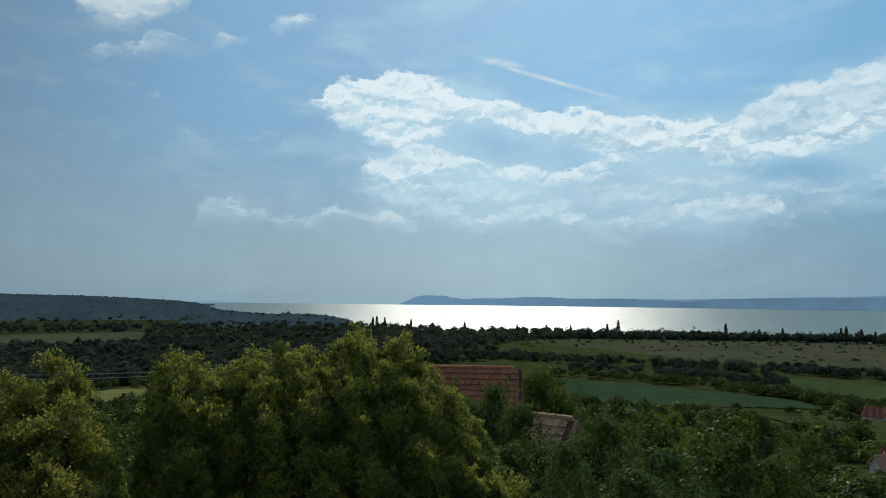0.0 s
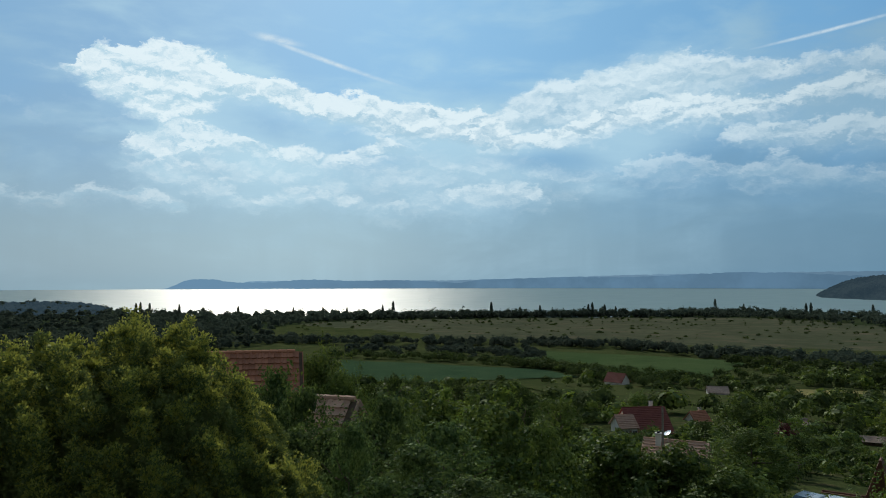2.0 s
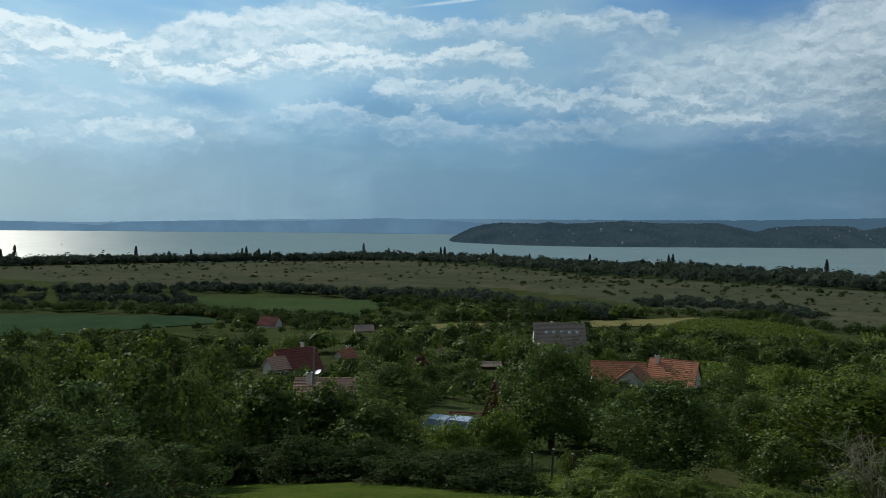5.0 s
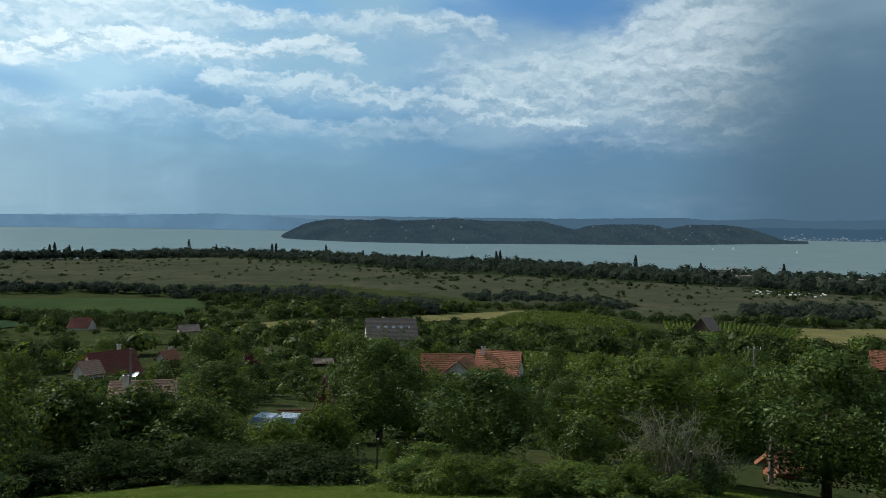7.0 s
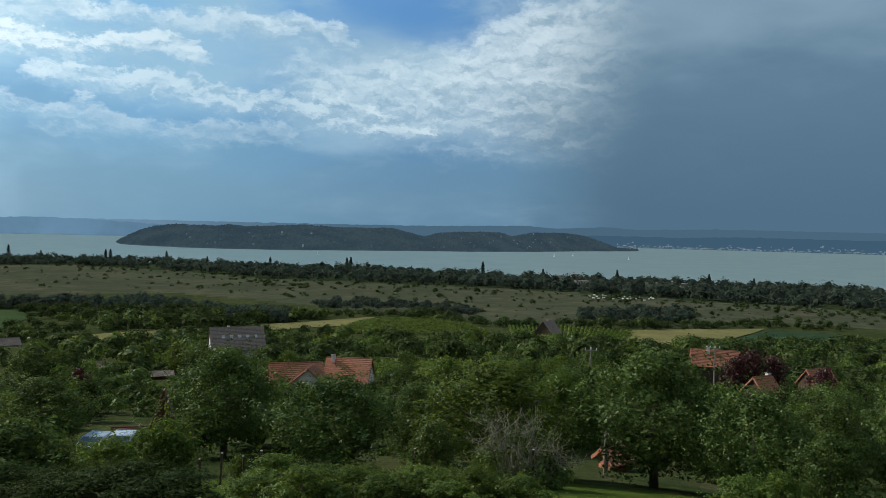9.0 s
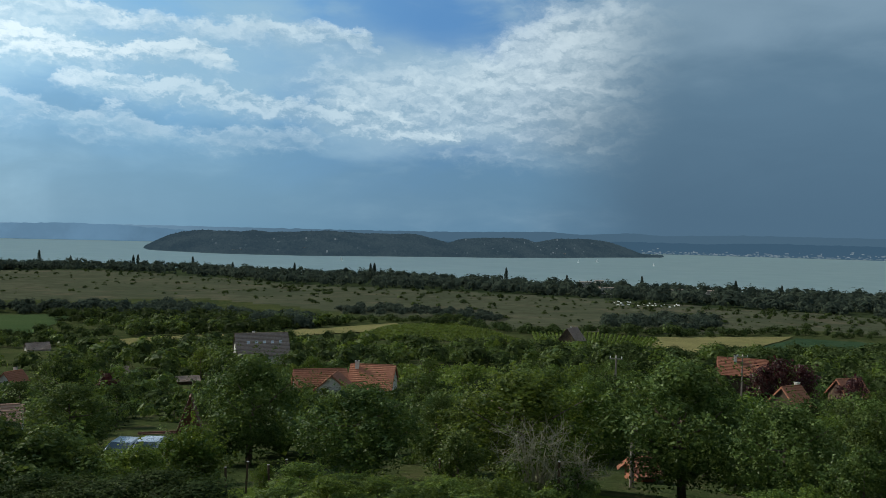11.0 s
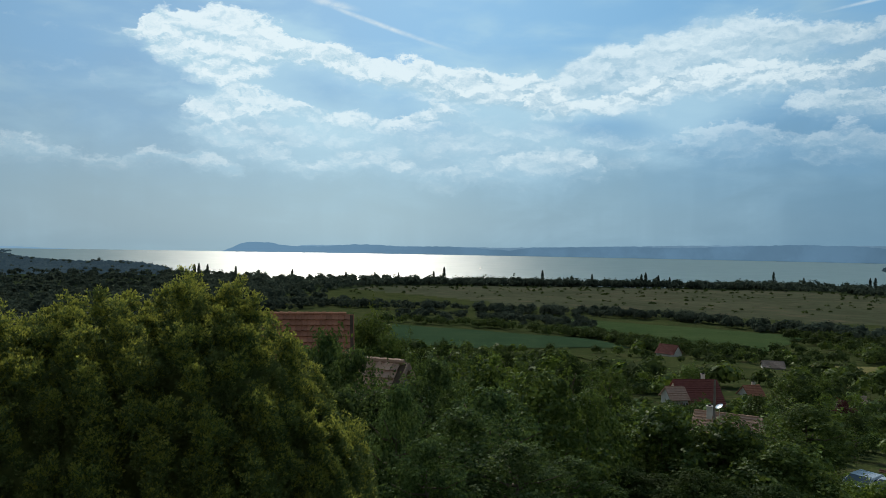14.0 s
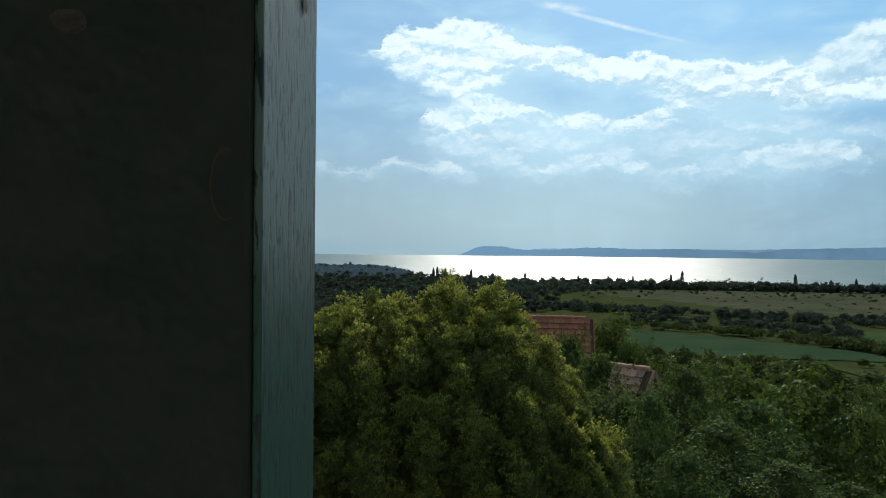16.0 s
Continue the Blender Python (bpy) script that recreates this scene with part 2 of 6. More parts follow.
        cover, place = band(rows, crisp, blur, rough)
        lit = k.ramp(k.math("ADD", k.math("MULTIPLY_ADD", place, 0.42, bright - 0.24), k.math("MULTIPLY_ADD", relief, 1.8 if crisp > 0.45 else 3.3, k.math("MULTIPLY_ADD", fine, 0.36, -0.18))), 0.0, 0.85)
        col = k.mix(k.math("MULTIPLY", cover, most), col, k.mix(lit, grey, white))
    # a dark curtain of rain cloud beyond the last heaps
    veil = k.mix(k.ramp(k.math("MULTIPLY_ADD", wide, 5.0, E), 4.0, 15.0), (0.70, 1.34, 2.02), (0.96, 1.76, 2.56))
    veil = k.mix(k.ramp(k.math("MULTIPLY_ADD", wisps, 8.0, E), 14.0, 22.0), veil, (1.85, 2.85, 3.75))
    rim = k.math("ADD", k.math("MULTIPLY_ADD", wide, 7.0, A), k.ramp(E, 8.0, 16.0, -2.5, -5.5))
    curtain = k.math("MULTIPLY", k.ramp(rim, 79.5, 92.0), k.math("MULTIPLY_ADD", blob(85.6, 17.0, 4.5, 1.1), -0.6, 1.0))
    col = k.mix(k.math("MULTIPLY", curtain, k.ramp(A, 140.0, 118.0)), col, veil)
    # thin ice trails
    trail = total([blob(16.3, 16.4, 7.6, 0.26, -16.5), blob(12.6, 17.7, 2.6, 0.42, -8), blob(53, 16.7, 6, 0.18, 7)])
    col = k.mix(k.math("MULTIPLY", trail, k.ramp(fine, 0.25, 0.7, 0.25, 0.9)), col, (7.0, 8.2, 8.8))
    # the veiled sun, high over the view
    col = k.mix(k.math("MULTIPLY", blob(SUN_BEARING, SUN_HEIGHT, 13, 9), 0.9), col, (190.0, 182.0, 165.0))
    # nothing but plain dim air below the horizon
    col = k.mix(k.ramp(E, -0.9, -1.6), col, (1.0, 1.3, 1.4))
    bg = k.add("ShaderNodeBackground")
    k.put(bg.inputs[0], col)
    bg.inputs[1].default_value = 0.1
    k.put(k.add("ShaderNodeOutputWorld").inputs[0], bg.outputs[0])


make_world()
sun = new("sun", bpy.data.lights.new("sun", "SUN"))
sun.data.energy, sun.data.angle, sun.data.color = 3.5, radians(2.0), (1.0, 0.93, 0.80)
sb, se = radians(SUN_BEARING), radians(SUN_HEIGHT)
sun.matrix_world = look((0, 0, 300), Vector((0, 0, 300)) - Vector((math.sin(sb) * math.cos(se), math.cos(sb) * math.cos(se), math.sin(se))))


# ---- materials ----
def material(name):
    m = bpy.data.materials.new(name)
    m.use_nodes = True
    k = Nodes(m.node_tree)
    out = k.add("ShaderNodeOutputMaterial")
    return m, k, out


def surface(name, c1, c2, rough=0.85, scale=1.0, fine=12.0, bump=0.3, metal=0.0, c3=None, depth=0.02, piece=0.0, spec=0.15):
    """Two-tone surface with coarse stains, fine grain and relief. Sizes are 1 / metres."""
    m, k, out = material(name)
    co = k.add("ShaderNodeTexCoord").outputs["Object"]
    n1, n2 = k.noise(co, scale, 4, 0.6), k.noise(co, fine, 3, 0.6)
    f = k.math("ADD", k.math("MULTIPLY", n1, 0.65), k.math("MULTIPLY", n2, 0.35))
    col = k.mix(k.ramp(f, 0.33, 0.67), c1, c2)
    if c3:
        col = k.mix(k.ramp(k.noise(co, scale * 2.7, 5, 0.7), 0.58, 0.70), col, c3)
    if piece:
        r = k.add("ShaderNodeObjectInfo").outputs["Random"]
        hsv = k.add("ShaderNodeHueSaturation")
        k.put(hsv.inputs["Value"], k.ramp(r, 0, 1, 1 - piece, 1 + piece, False))
        k.put(hsv.inputs["Color"], col)
        col = hsv.outputs[0]
    b = k.add("ShaderNodeBsdfPrincipled")
    k.put(b.inputs["Base Color"], col)
    b.inputs["Metallic"].default_value = metal
    b.inputs["Specular IOR Level"].default_value = spec
    k.put(b.inputs["Roughness"], k.ramp(n2, 0.2, 0.8, max(0.02, rough - 0.1), min(1, rough + 0.1)))
    if bump:
        bp = k.add("ShaderNodeBump")
        bp.inputs["Strength"].default_value, bp.inputs["Distance"].default_value = bump, depth
        k.put(bp.inputs["Height"], n2)
        k.put(b.inputs["Normal"], bp.outputs[0])
    k.put(out.inputs[0], b.outputs[0])
    return m


def foliage(name, c1, c2, through_c, clear=0.4, gloss=0.12, scale=0.6, tint=0.25):
    """Leaves: diffuse, light coming through, a little wax shine; each leaf and each plant a bit different."""
    m, k, out = material(name)
    co = k.add("ShaderNodeTexCoord").outputs["Object"]
    geo = k.add("ShaderNodeNewGeometry").outputs["Random Per Island"]
    rnd = k.add("ShaderNodeObjectInfo").outputs["Random"]
    f = k.math("ADD", k.math("MULTIPLY", k.noise(co, scale, 3), 0.60), k.math("MULTIPLY", geo, 0.40))
    col = k.mix(k.ramp(f, 0.25, 0.75), c1, c2)
    hsv = k.add("ShaderNodeHueSaturation")
    k.put(hsv.inputs["Hue"], k.ramp(rnd, 0, 1, 0.485, 0.515, False))
    k.put(hsv.inputs["Value"], k.ramp(k.math("FRACT", k.math("MULTIPLY", rnd, 7.3)), 0, 1, 1 - tint, 1 + tint, False))
    k.put(hsv.inputs["Color"], col)
    d, t, g = k.add("ShaderNodeBsdfDiffuse"), k.add("ShaderNodeBsdfTranslucent"), k.add("ShaderNodeBsdfGlossy")
    k.put(d.inputs[0], hsv.outputs[0])
    k.put(t.inputs[0], k.mix(0.6, hsv.outputs[0], through_c))
    g.inputs["Roughness"].default_value = 0.5
    g.inputs[0].default_value = (0.8, 0.85, 0.8, 1)
    m1, m2 = k.add("ShaderNodeMixShader"), k.add("ShaderNodeMixShader")
    m1.inputs[0].default_value = clear
    k.put(m1.inputs[1], d.outputs[0])
    k.put(m1.inputs[2], t.outputs[0])
    fr = k.add("ShaderNodeFresnel")
    fr.inputs[0].default_value = 1.35
    k.put(m2.inputs[0], k.math("MULTIPLY", fr.outputs[0], gloss))
    k.put(m2.inputs[1], m1.outputs[0])
    k.put(m2.inputs[2], g.outputs[0])
    k.put(out.inputs[0], m2.outputs[0])
    return m


BARK = surface("bark", (0.07, 0.055, 0.04), (0.16, 0.13, 0.10), 0.95, 3, 30, 0.8)
DEADWOOD = surface("dead_wood", (0.14, 0.138, 0.092), (0.23, 0.225, 0.155), 0.9, 4, 40, 0.5)
LEAF = {
    "conifer": foliage("conifer_green", (0.086, 0.116, 0.044), (0.163, 0.195, 0.065), (0.11, 0.14, 0.03), 0.25, 0.02, 2.6, 0.1),
    "tip": foliage("conifer_tip", (0.180, 0.200, 0.042), (0.310, 0.312, 0.072), (0.32, 0.33, 0.055), 0.40, 0.02, 2.6, 0.1),
    "walnut": foliage("walnut_leaf", (0.024, 0.045, 0.013), (0.101, 0.146, 0.042), (0.15, 0.21, 0.03), 0.28, 0.015),
    "plum": foliage("plum_leaf", (0.028, 0.047, 0.021), (0.116, 0.164, 0.062), (0.14, 0.21, 0.04), 0.3, 0.008),
    "bright": foliage("bright_leaf", (0.032, 0.058, 0.013), (0.114, 0.165, 0.035), (0.20, 0.27, 0.03), 0.34, 0.015),
    "dark": foliage("dark_leaf", (0.016, 0.027, 0.010), (0.054, 0.075, 0.027), (0.07, 0.11, 0.02), 0.25, 0.004),
    "red": foliage("red_leaf", (0.040, 0.018, 0.020), (0.070, 0.030, 0.030), (0.12, 0.03, 0.03), 0.3, 0.03),
    # bluish grey mixed into the leaf colour for the haze over far woods
    "wood": foliage("hazed_wood_leaf", (0.028, 0.041, 0.032), (0.060, 0.076, 0.054), (0.09, 0.12, 0.09), 0.28, 0.0, 0.02),
    "vine": foliage("vine_leaf", (0.064, 0.105, 0.018), (0.110, 0.150, 0.030), (0.2, 0.28, 0.04), 0.3, 0.02),
}


def haze_glow_forest():
    """Forest seen through kilometres of air, part of the distance; its bluish emission stands for haze."""
    m, k, out = material("haze_glow_forest")
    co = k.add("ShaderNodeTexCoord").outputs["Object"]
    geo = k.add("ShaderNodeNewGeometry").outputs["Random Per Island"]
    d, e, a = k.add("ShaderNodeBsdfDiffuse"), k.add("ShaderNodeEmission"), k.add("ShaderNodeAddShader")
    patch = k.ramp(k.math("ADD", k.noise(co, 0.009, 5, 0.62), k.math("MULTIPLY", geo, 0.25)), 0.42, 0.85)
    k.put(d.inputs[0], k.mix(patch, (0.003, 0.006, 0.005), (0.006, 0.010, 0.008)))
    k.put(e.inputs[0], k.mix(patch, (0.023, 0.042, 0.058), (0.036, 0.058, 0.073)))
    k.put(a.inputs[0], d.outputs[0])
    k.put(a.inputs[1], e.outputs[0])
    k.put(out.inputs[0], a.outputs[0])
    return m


LEAF["distant"] = haze_glow_forest()


def water_material():
    """Turbid pale lake under a light breeze: what shows of its own milky colour, and the rippled mirror of the sky."""
    m, k, out = material("lake_water")
    co = k.add("ShaderNodeTexCoord").outputs["Object"]
    n1, n2 = k.noise(co, 0.35, 3, 0.6), k.noise(co, 0.012, 3, 0.6)
    d, g, mixed = k.add("ShaderNodeBsdfDiffuse"), k.add("ShaderNodeBsdfGlossy"), k.add("ShaderNodeMixShader")
    k.put(d.inputs["Color"], k.mix(k.ramp(n2, 0.3, 0.7), (0.136, 0.198, 0.204), (0.158, 0.220, 0.222)))
    g.distribution = "BECKMANN"
    k.put(g.inputs["Roughness"], k.ramp(n2, 0.3, 0.7, 0.46, 0.51))
    bp = k.add("ShaderNodeBump")
    bp.inputs["Strength"].default_value, bp.inputs["Distance"].default_value = 0.5, 0.15
    k.put(bp.inputs["Height"], n1)
    k.put(g.inputs["Normal"], bp.outputs[0])
    fr = k.add("ShaderNodeFresnel")
    fr.inputs["IOR"].default_value = 1.33
    k.put(mixed.inputs[0], k.math("MULTIPLY", fr.outputs[0], 0.135))
    k.put(mixed.inputs[1], d.outputs[0])
    k.put(mixed.inputs[2], g.outputs[0])
    k.put(out.inputs[0], mixed.outputs[0])
    return m


def meadow(name, c1, c2, c3, scale=0.02, fine=0.6):
    """Grassland with broad patches, streaks and tufts."""
    m, k, out = material(name)
    co = k.add("ShaderNodeTexCoord").outputs["Object"]
    col = k.mix(k.ramp(k.noise(co, scale, 5, 0.62, 0.6), 0.36, 0.64), c1, c2)
    col = k.mix(k.math("MULTIPLY", k.ramp(k.noise(co, scale * 4.3, 4, 0.65), 0.50, 0.70), 0.8), col, c3)
    n = k.noise(co, fine, 4, 0.7)
    col = k.mix(k.ramp(n, 0.35, 0.7, 0.0, 0.45), col, (c1[0] * 0.45, c1[1] * 0.5, c1[2] * 0.45))
    b = k.add("ShaderNodeBsdfPrincipled")
    k.put(b.inputs["Base Color"], col)
    b.inputs["Roughness"].default_value = 1.0
    b.inputs["Specular IOR Level"].default_value = 0.0
    bp = k.add("ShaderNodeBump")
    bp.inputs["Strength"].default_value, bp.inputs["Distance"].default_value = 0.6, 0.4
    k.put(bp.inputs["Height"], n)
    k.put(b.inputs["Normal"], bp.outputs[0])
    k.put(out.inputs[0], b.outputs[0])
    return m


WATER = water_material()
SOIL = meadow("rough_grass", (0.032, 0.045, 0.017), (0.052, 0.063, 0.024), (0.076, 0.068, 0.036), 0.06, 1.5)
LAWN = meadow("lawn", (0.052, 0.080, 0.015), (0.072, 0.100, 0.020), (0.084, 0.098, 0.027), 0.3, 6.0)
PLAIN = meadow("wet_meadow", (0.050, 0.059, 0.036), (0.070, 0.074, 0.047), (0.094, 0.081, 0.056), 0.008, 0.10)
CROP = meadow("green_crop", (0.027, 0.052, 0.028), (0.036, 0.064, 0.033), (0.044, 0.070, 0.036), 0.02, 1.2)
CROP_PALE = meadow("pale_crop", (0.038, 0.064, 0.026), (0.048, 0.074, 0.030), (0.060, 0.082, 0.036), 0.02, 1.2)
STUBBLE = meadow("dry_stubble", (0.145, 0.135, 0.058), (0.175, 0.160, 0.070), (0.12, 0.12, 0.046), 0.03, 1.0)
TRACK = meadow("dirt_track", (0.30, 0.27, 0.21), (0.38, 0.34, 0.27), (0.24, 0.22, 0.16), 0.1, 2.0)
FOREST = meadow("forest_floor", (0.024, 0.036, 0.017), (0.036, 0.048, 0.022), (0.03, 0.04, 0.02), 0.01, 0.3)
PLASTER = surface("lime_plaster", (0.52, 0.50, 0.46), (0.66, 0.64, 0.59), 0.9, 1.2, 20, 0.2)
TILE_RED = surface("red_roof_tile", (0.125, 0.042, 0.036), (0.17, 0.058, 0.046), 0.85, 2, 14, 0.5, piece=0.18)
TILE_ORANGE = surface("orange_roof_tile", (0.27, 0.112, 0.068), (0.35, 0.160, 0.100), 0.9, 2, 14, 0.5, c3=(0.20, 0.10, 0.075), piece=0.22)
TILE_PINK = surface("weathered_pale_tile", (0.36, 0.22, 0.155), (0.46, 0.30, 0.22), 0.8, 2, 14, 0.5, c3=(0.28, 0.18, 0.13), piece=0.25)
TILE_GREY = surface("grey_brown_tile", (0.20, 0.155, 0.13), (0.28, 0.225, 0.19), 0.95, 2, 14, 0.5, c3=(0.15, 0.13, 0.12), piece=0.15)
WOOD_DARK = surface("dark_timber", (0.05, 0.035, 0.025), (0.10, 0.07, 0.045), 0.8, 2, 20, 0.4)
WOOD_RED = surface("red_brown_timber", (0.075, 0.036, 0.024), (0.12, 0.055, 0.034), 0.75, 2, 20, 0.4)
POLE_WOOD = surface("grey_weathered_pole", (0.16, 0.14, 0.12), (0.26, 0.23, 0.20), 0.9, 2, 25, 0.5)
BRICK_RED = surface("red_brick", (0.30, 0.12, 0.075), (0.40, 0.17, 0.10), 0.9, 2, 15, 0.4, piece=0.2)
CONCRETE = surface("grey_concrete", (0.30, 0.29, 0.27), (0.42, 0.41, 0.38), 0.9, 1.5, 18, 0.4)
DARK_GLASS = surface("dark_pane", (0.02, 0.025, 0.03), (0.03, 0.035, 0.04), 0.12, 1, 4, 0.0, spec=0.6)
SKYLIGHT = surface("skylight_pane", (0.45, 0.52, 0.58), (0.55, 0.62, 0.68), 0.15, 1, 4, 0.0, spec=0.7)
CAR_PAINT = surface("silver_paint", (0.34, 0.36, 0.38), (0.40, 0.42, 0.44), 0.3, 0.5, 3, 0.0, metal=0.3, spec=0.6)
RUBBER = surface("black_rubber", (0.015, 0.015, 0.016), (0.03, 0.03, 0.03), 0.8, 3, 20, 0.2)
WHITE_PAINT = surface("white_paint", (0.72, 0.72, 0.70), (0.82, 0.82, 0.80), 0.5, 1, 9, 0.1)
SHEET = surface("galvanised_sheet", (0.55, 0.56, 0.56), (0.70, 0.71, 0.71), 0.3, 1.5, 8, 0.2, metal=0.9)
WIRE = surface("grey_cable", (0.20, 0.20, 0.19), (0.30, 0.30, 0.28), 0.6, 3, 20, 0.0)


# ---- mesh helpers ----
def mesh_object(name, verts, faces, mats, parent=None, index=None, smooth=False):
    """One mesh object from arrays: verts (n, 3), faces (m, 3 or 4) or a list of faces."""
    me = bpy.data.meshes.new(name)
    verts = np.asarray(verts, dtype=np.float32)
    if isinstance(faces, np.ndarray):
        k = faces.shape[1]
        me.vertices.add(len(verts))
        me.vertices.foreach_set("co", verts.ravel())
        me.loops.add(faces.size)
        me.loops.foreach_set("vertex_index", faces.astype(np.int32).ravel())
        me.polygons.add(len(faces))
        me.polygons.foreach_set("loop_start", np.arange(0, faces.size, k, dtype=np.int32))
        me.update(calc_edges=True)
    else:
        me.from_pydata([tuple(map(float, v)) for v in verts], [], [tuple(map(int, f)) for f in faces])
    for m in mats if isinstance(mats, (list, tuple)) else [mats]:
        me.materials.append(m)
    if index is not None:
        me.polygons.foreach_set("material_index", np.asarray(index, dtype=np.int32))
    if smooth:
        me.polygons.foreach_set("use_smooth", np.ones(len(me.polygons), dtype=bool))
    me.update()
    ob = new(name, me)
    ob.parent = parent
    return ob


def part(name, bm, mat, parent, label=""):
    """Links a bmesh as one mesh object under a thing or a part."""
    me = bpy.data.meshes.new(name)
    bmesh.ops.recalc_face_normals(bm, faces=bm.faces)
    bm.to_mesh(me)
    bm.free()
    me.materials.append(mat)
    ob = new(name, me)
    ob.parent = parent
    return tagged(ob, label) if label else ob


def box(size, at=(0, 0, 0), bevel=0.0, turn=0.0, bm=None):
    """A bevelled box of the given size whose middle is at a place, in a bmesh."""
    own = bmesh.new()
    bmesh.ops.create_cube(own, size=1)
    bmesh.ops.scale(own, vec=size, verts=own.verts)
    if bevel:
        bmesh.ops.bevel(own, geom=own.edges[:], offset=bevel, segments=2, affect="EDGES", profile=0.5)
    bmesh.ops.transform(own, matrix=pose(*at, 0, 0, turn), verts=own.verts)
    if bm is None:
        return own
    tmp = bpy.data.meshes.new("tmp")
    own.to_mesh(tmp)
    own.free()
    bm.from_mesh(tmp)
    bpy.data.meshes.remove(tmp)
    return bm


def tube(points, radii, sides=7):
    """Verts and faces of a tapering tube through points."""
    pts = [Vector(p) for p in points]
    verts, faces = [], []
    for i, p in enumerate(pts):
        way = (pts[min(i + 1, len(pts) - 1)] - pts[max(i - 1, 0)]).normalized()
        side = way.cross(Vector((0.31, 0.95, 0.05))).normalized()
        other = way.cross(side)
        for j in range(sides):
            a = 2 * math.pi * j / sides
            verts.append(p + (side * math.cos(a) + other * math.sin(a)) * radii[i])
    for i in range(len(pts) - 1):
        for j in range(sides):
            a, b = i * sides + j, i * sides + (j + 1) % sides
            faces.append((a, b, b + sides, a + sides))
    faces.append(tuple(range(sides))[::-1])
    faces.append(tuple(range((len(pts) - 1) * sides, len(pts) * sides)))
    return verts, faces


def joined(pieces):
    verts, faces = [], []
    for v, f in pieces:
        o = len(verts)
        verts += list(v)
        faces += [tuple(i + o for i in q) for q in f]
    return verts, faces


# ---- the lie of the land ----
def steps(x, pairs):
    return np.interp(x, [p[0] for p in pairs], [p[1] for p in pairs])


def ease(x):
    x = np.clip(x, 0, 1)
    return x * x * (3 - 2 * x)


SLOPE = [(0, 45.2), (8, 44.8), (17, 43.5), (40, 37.2), (69, 31.8), (112, 25.8), (141, 22.5), (182, 19.5), (277, 12.5), (400, 8), (740, 4), (1100, 1.8), (5000, 1.5)]
SHORE = [(-180, 6000), (-11.5, 6000), (-10.6, 4400), (-9, 2700), (-7, 2120), (-5, 1980), (-1.6, 1880), (-0.3, 1800), (0.6, 1500), (2.5, 1260), (8, 1060), (13, 1000), (26, 985), (37, 995), (46, 1150), (54, 1140), (62, 965), (67, 940), (77, 850), (88, 815), (101, 820), (118, 900), (124, 6000), (180, 6000)]
CREST = [(51.7, -1.2), (52.5, -0.8), (53.4, -0.34), (54.6, 0.02), (56.1, 0.14), (58.6, 0.08), (59.4, 0.22), (60.6, 0.10), (62.7, 0.19), (64.8, 0.33), (67.8, 0.20), (71.7, 0.25), (73.0, -0.08), (74.1, -0.34),
         (75.1, -0.02), (76.9, 0.12), (79.9, 0.15), (80.7, -0.14), (81.6, 0.04), (82.4, 0.21), (84.9, 0.22), (86.2, 0.08), (87.4, -0.32), (88.5, -0.74), (90.4, -0.80)]
FOOT = [(51.7, 2300), (57, 2020), (63.6, 1965), (71.7, 2150), (78.2, 2300), (82.5, 2520), (86.6, 2950), (90.4, 3150)]
WOOD_EDGE = [(-40, 420), (-8, 430), (4, 520), (10, 700), (16, 860), (29, 930), (48, 1010), (51.7, 950), (62, 730), (75, 655), (88, 600), (101, 572), (120, 560)]
PLAIN_EDGE = [(-40, 900), (12, 900), (16, 760), (27, 570), (38, 555), (47, 516), (55, 530), (67, 415), (80, 335), (92, 365), (101, 440), (120, 440)]


def height(az, r):
    """Height of the ground at a bearing in degrees and a distance."""
    az, r = np.asarray(az, float), np.asarray(r, float)
    x, y = r * np.sin(np.radians(az)), r * np.cos(np.radians(az))
    z = steps(r, SLOPE)
    z = z + np.where(r > 12, 1, 0) * (0.5 * np.sin(x * 0.021 + 1) * np.sin(y * 0.017) + 0.2 * np.sin(x * 0.09) * np.sin(y * 0.07 + 2)) * np.clip((r - 12) / 60, 0, 1) * np.clip((1200 - r) / 700, 0.15, 1)
    z = -2.5 + (z + 2.5) * ease((steps(az, SHORE) - r) / np.maximum(30, r * 0.03) + 0.5)
    # wooded ridge beyond the plain, to the south-east
    ridge = steps(az, [(-60, 50), (-22.5, 32), (-17, 26), (-12, 13), (-10.2, 4), (-9, 0)])
    z = z + ridge * ease((r - 1500) / 2100) * np.where(az < -8.5, 1, 0)
    # unseen rise behind the house, added to block the low sky there
    z = z + np.minimum(0.45 * np.maximum(r - 12, 0), 130) * ease((np.cos(np.radians(az - 222)) - 0.25) / 0.5)
    # the peninsula
    near = steps(az, FOOT)
    top = EYE + (near + 380) * np.tan(np.radians(steps(az, CREST)))
    rise = ease((r - near) / 380) * ease((near + 1050 - r) / 600)
    inside = np.where((az > 51.7) & (az < 90.4), 1.0, 0.0)
    lumps = 1 + 0.015 * np.sin(az * 2.9) * np.sin(r * 0.012)
    z = np.where(inside > 0, np.maximum(z, -2.5 + (top + 2.5) * rise ** 0.75 * lumps), z)
    return z


def spot(az, r, lift=0.0):
    a = radians(az)
    return Vector((r * math.sin(a), r * math.cos(a), float(height(az, r)) + lift))


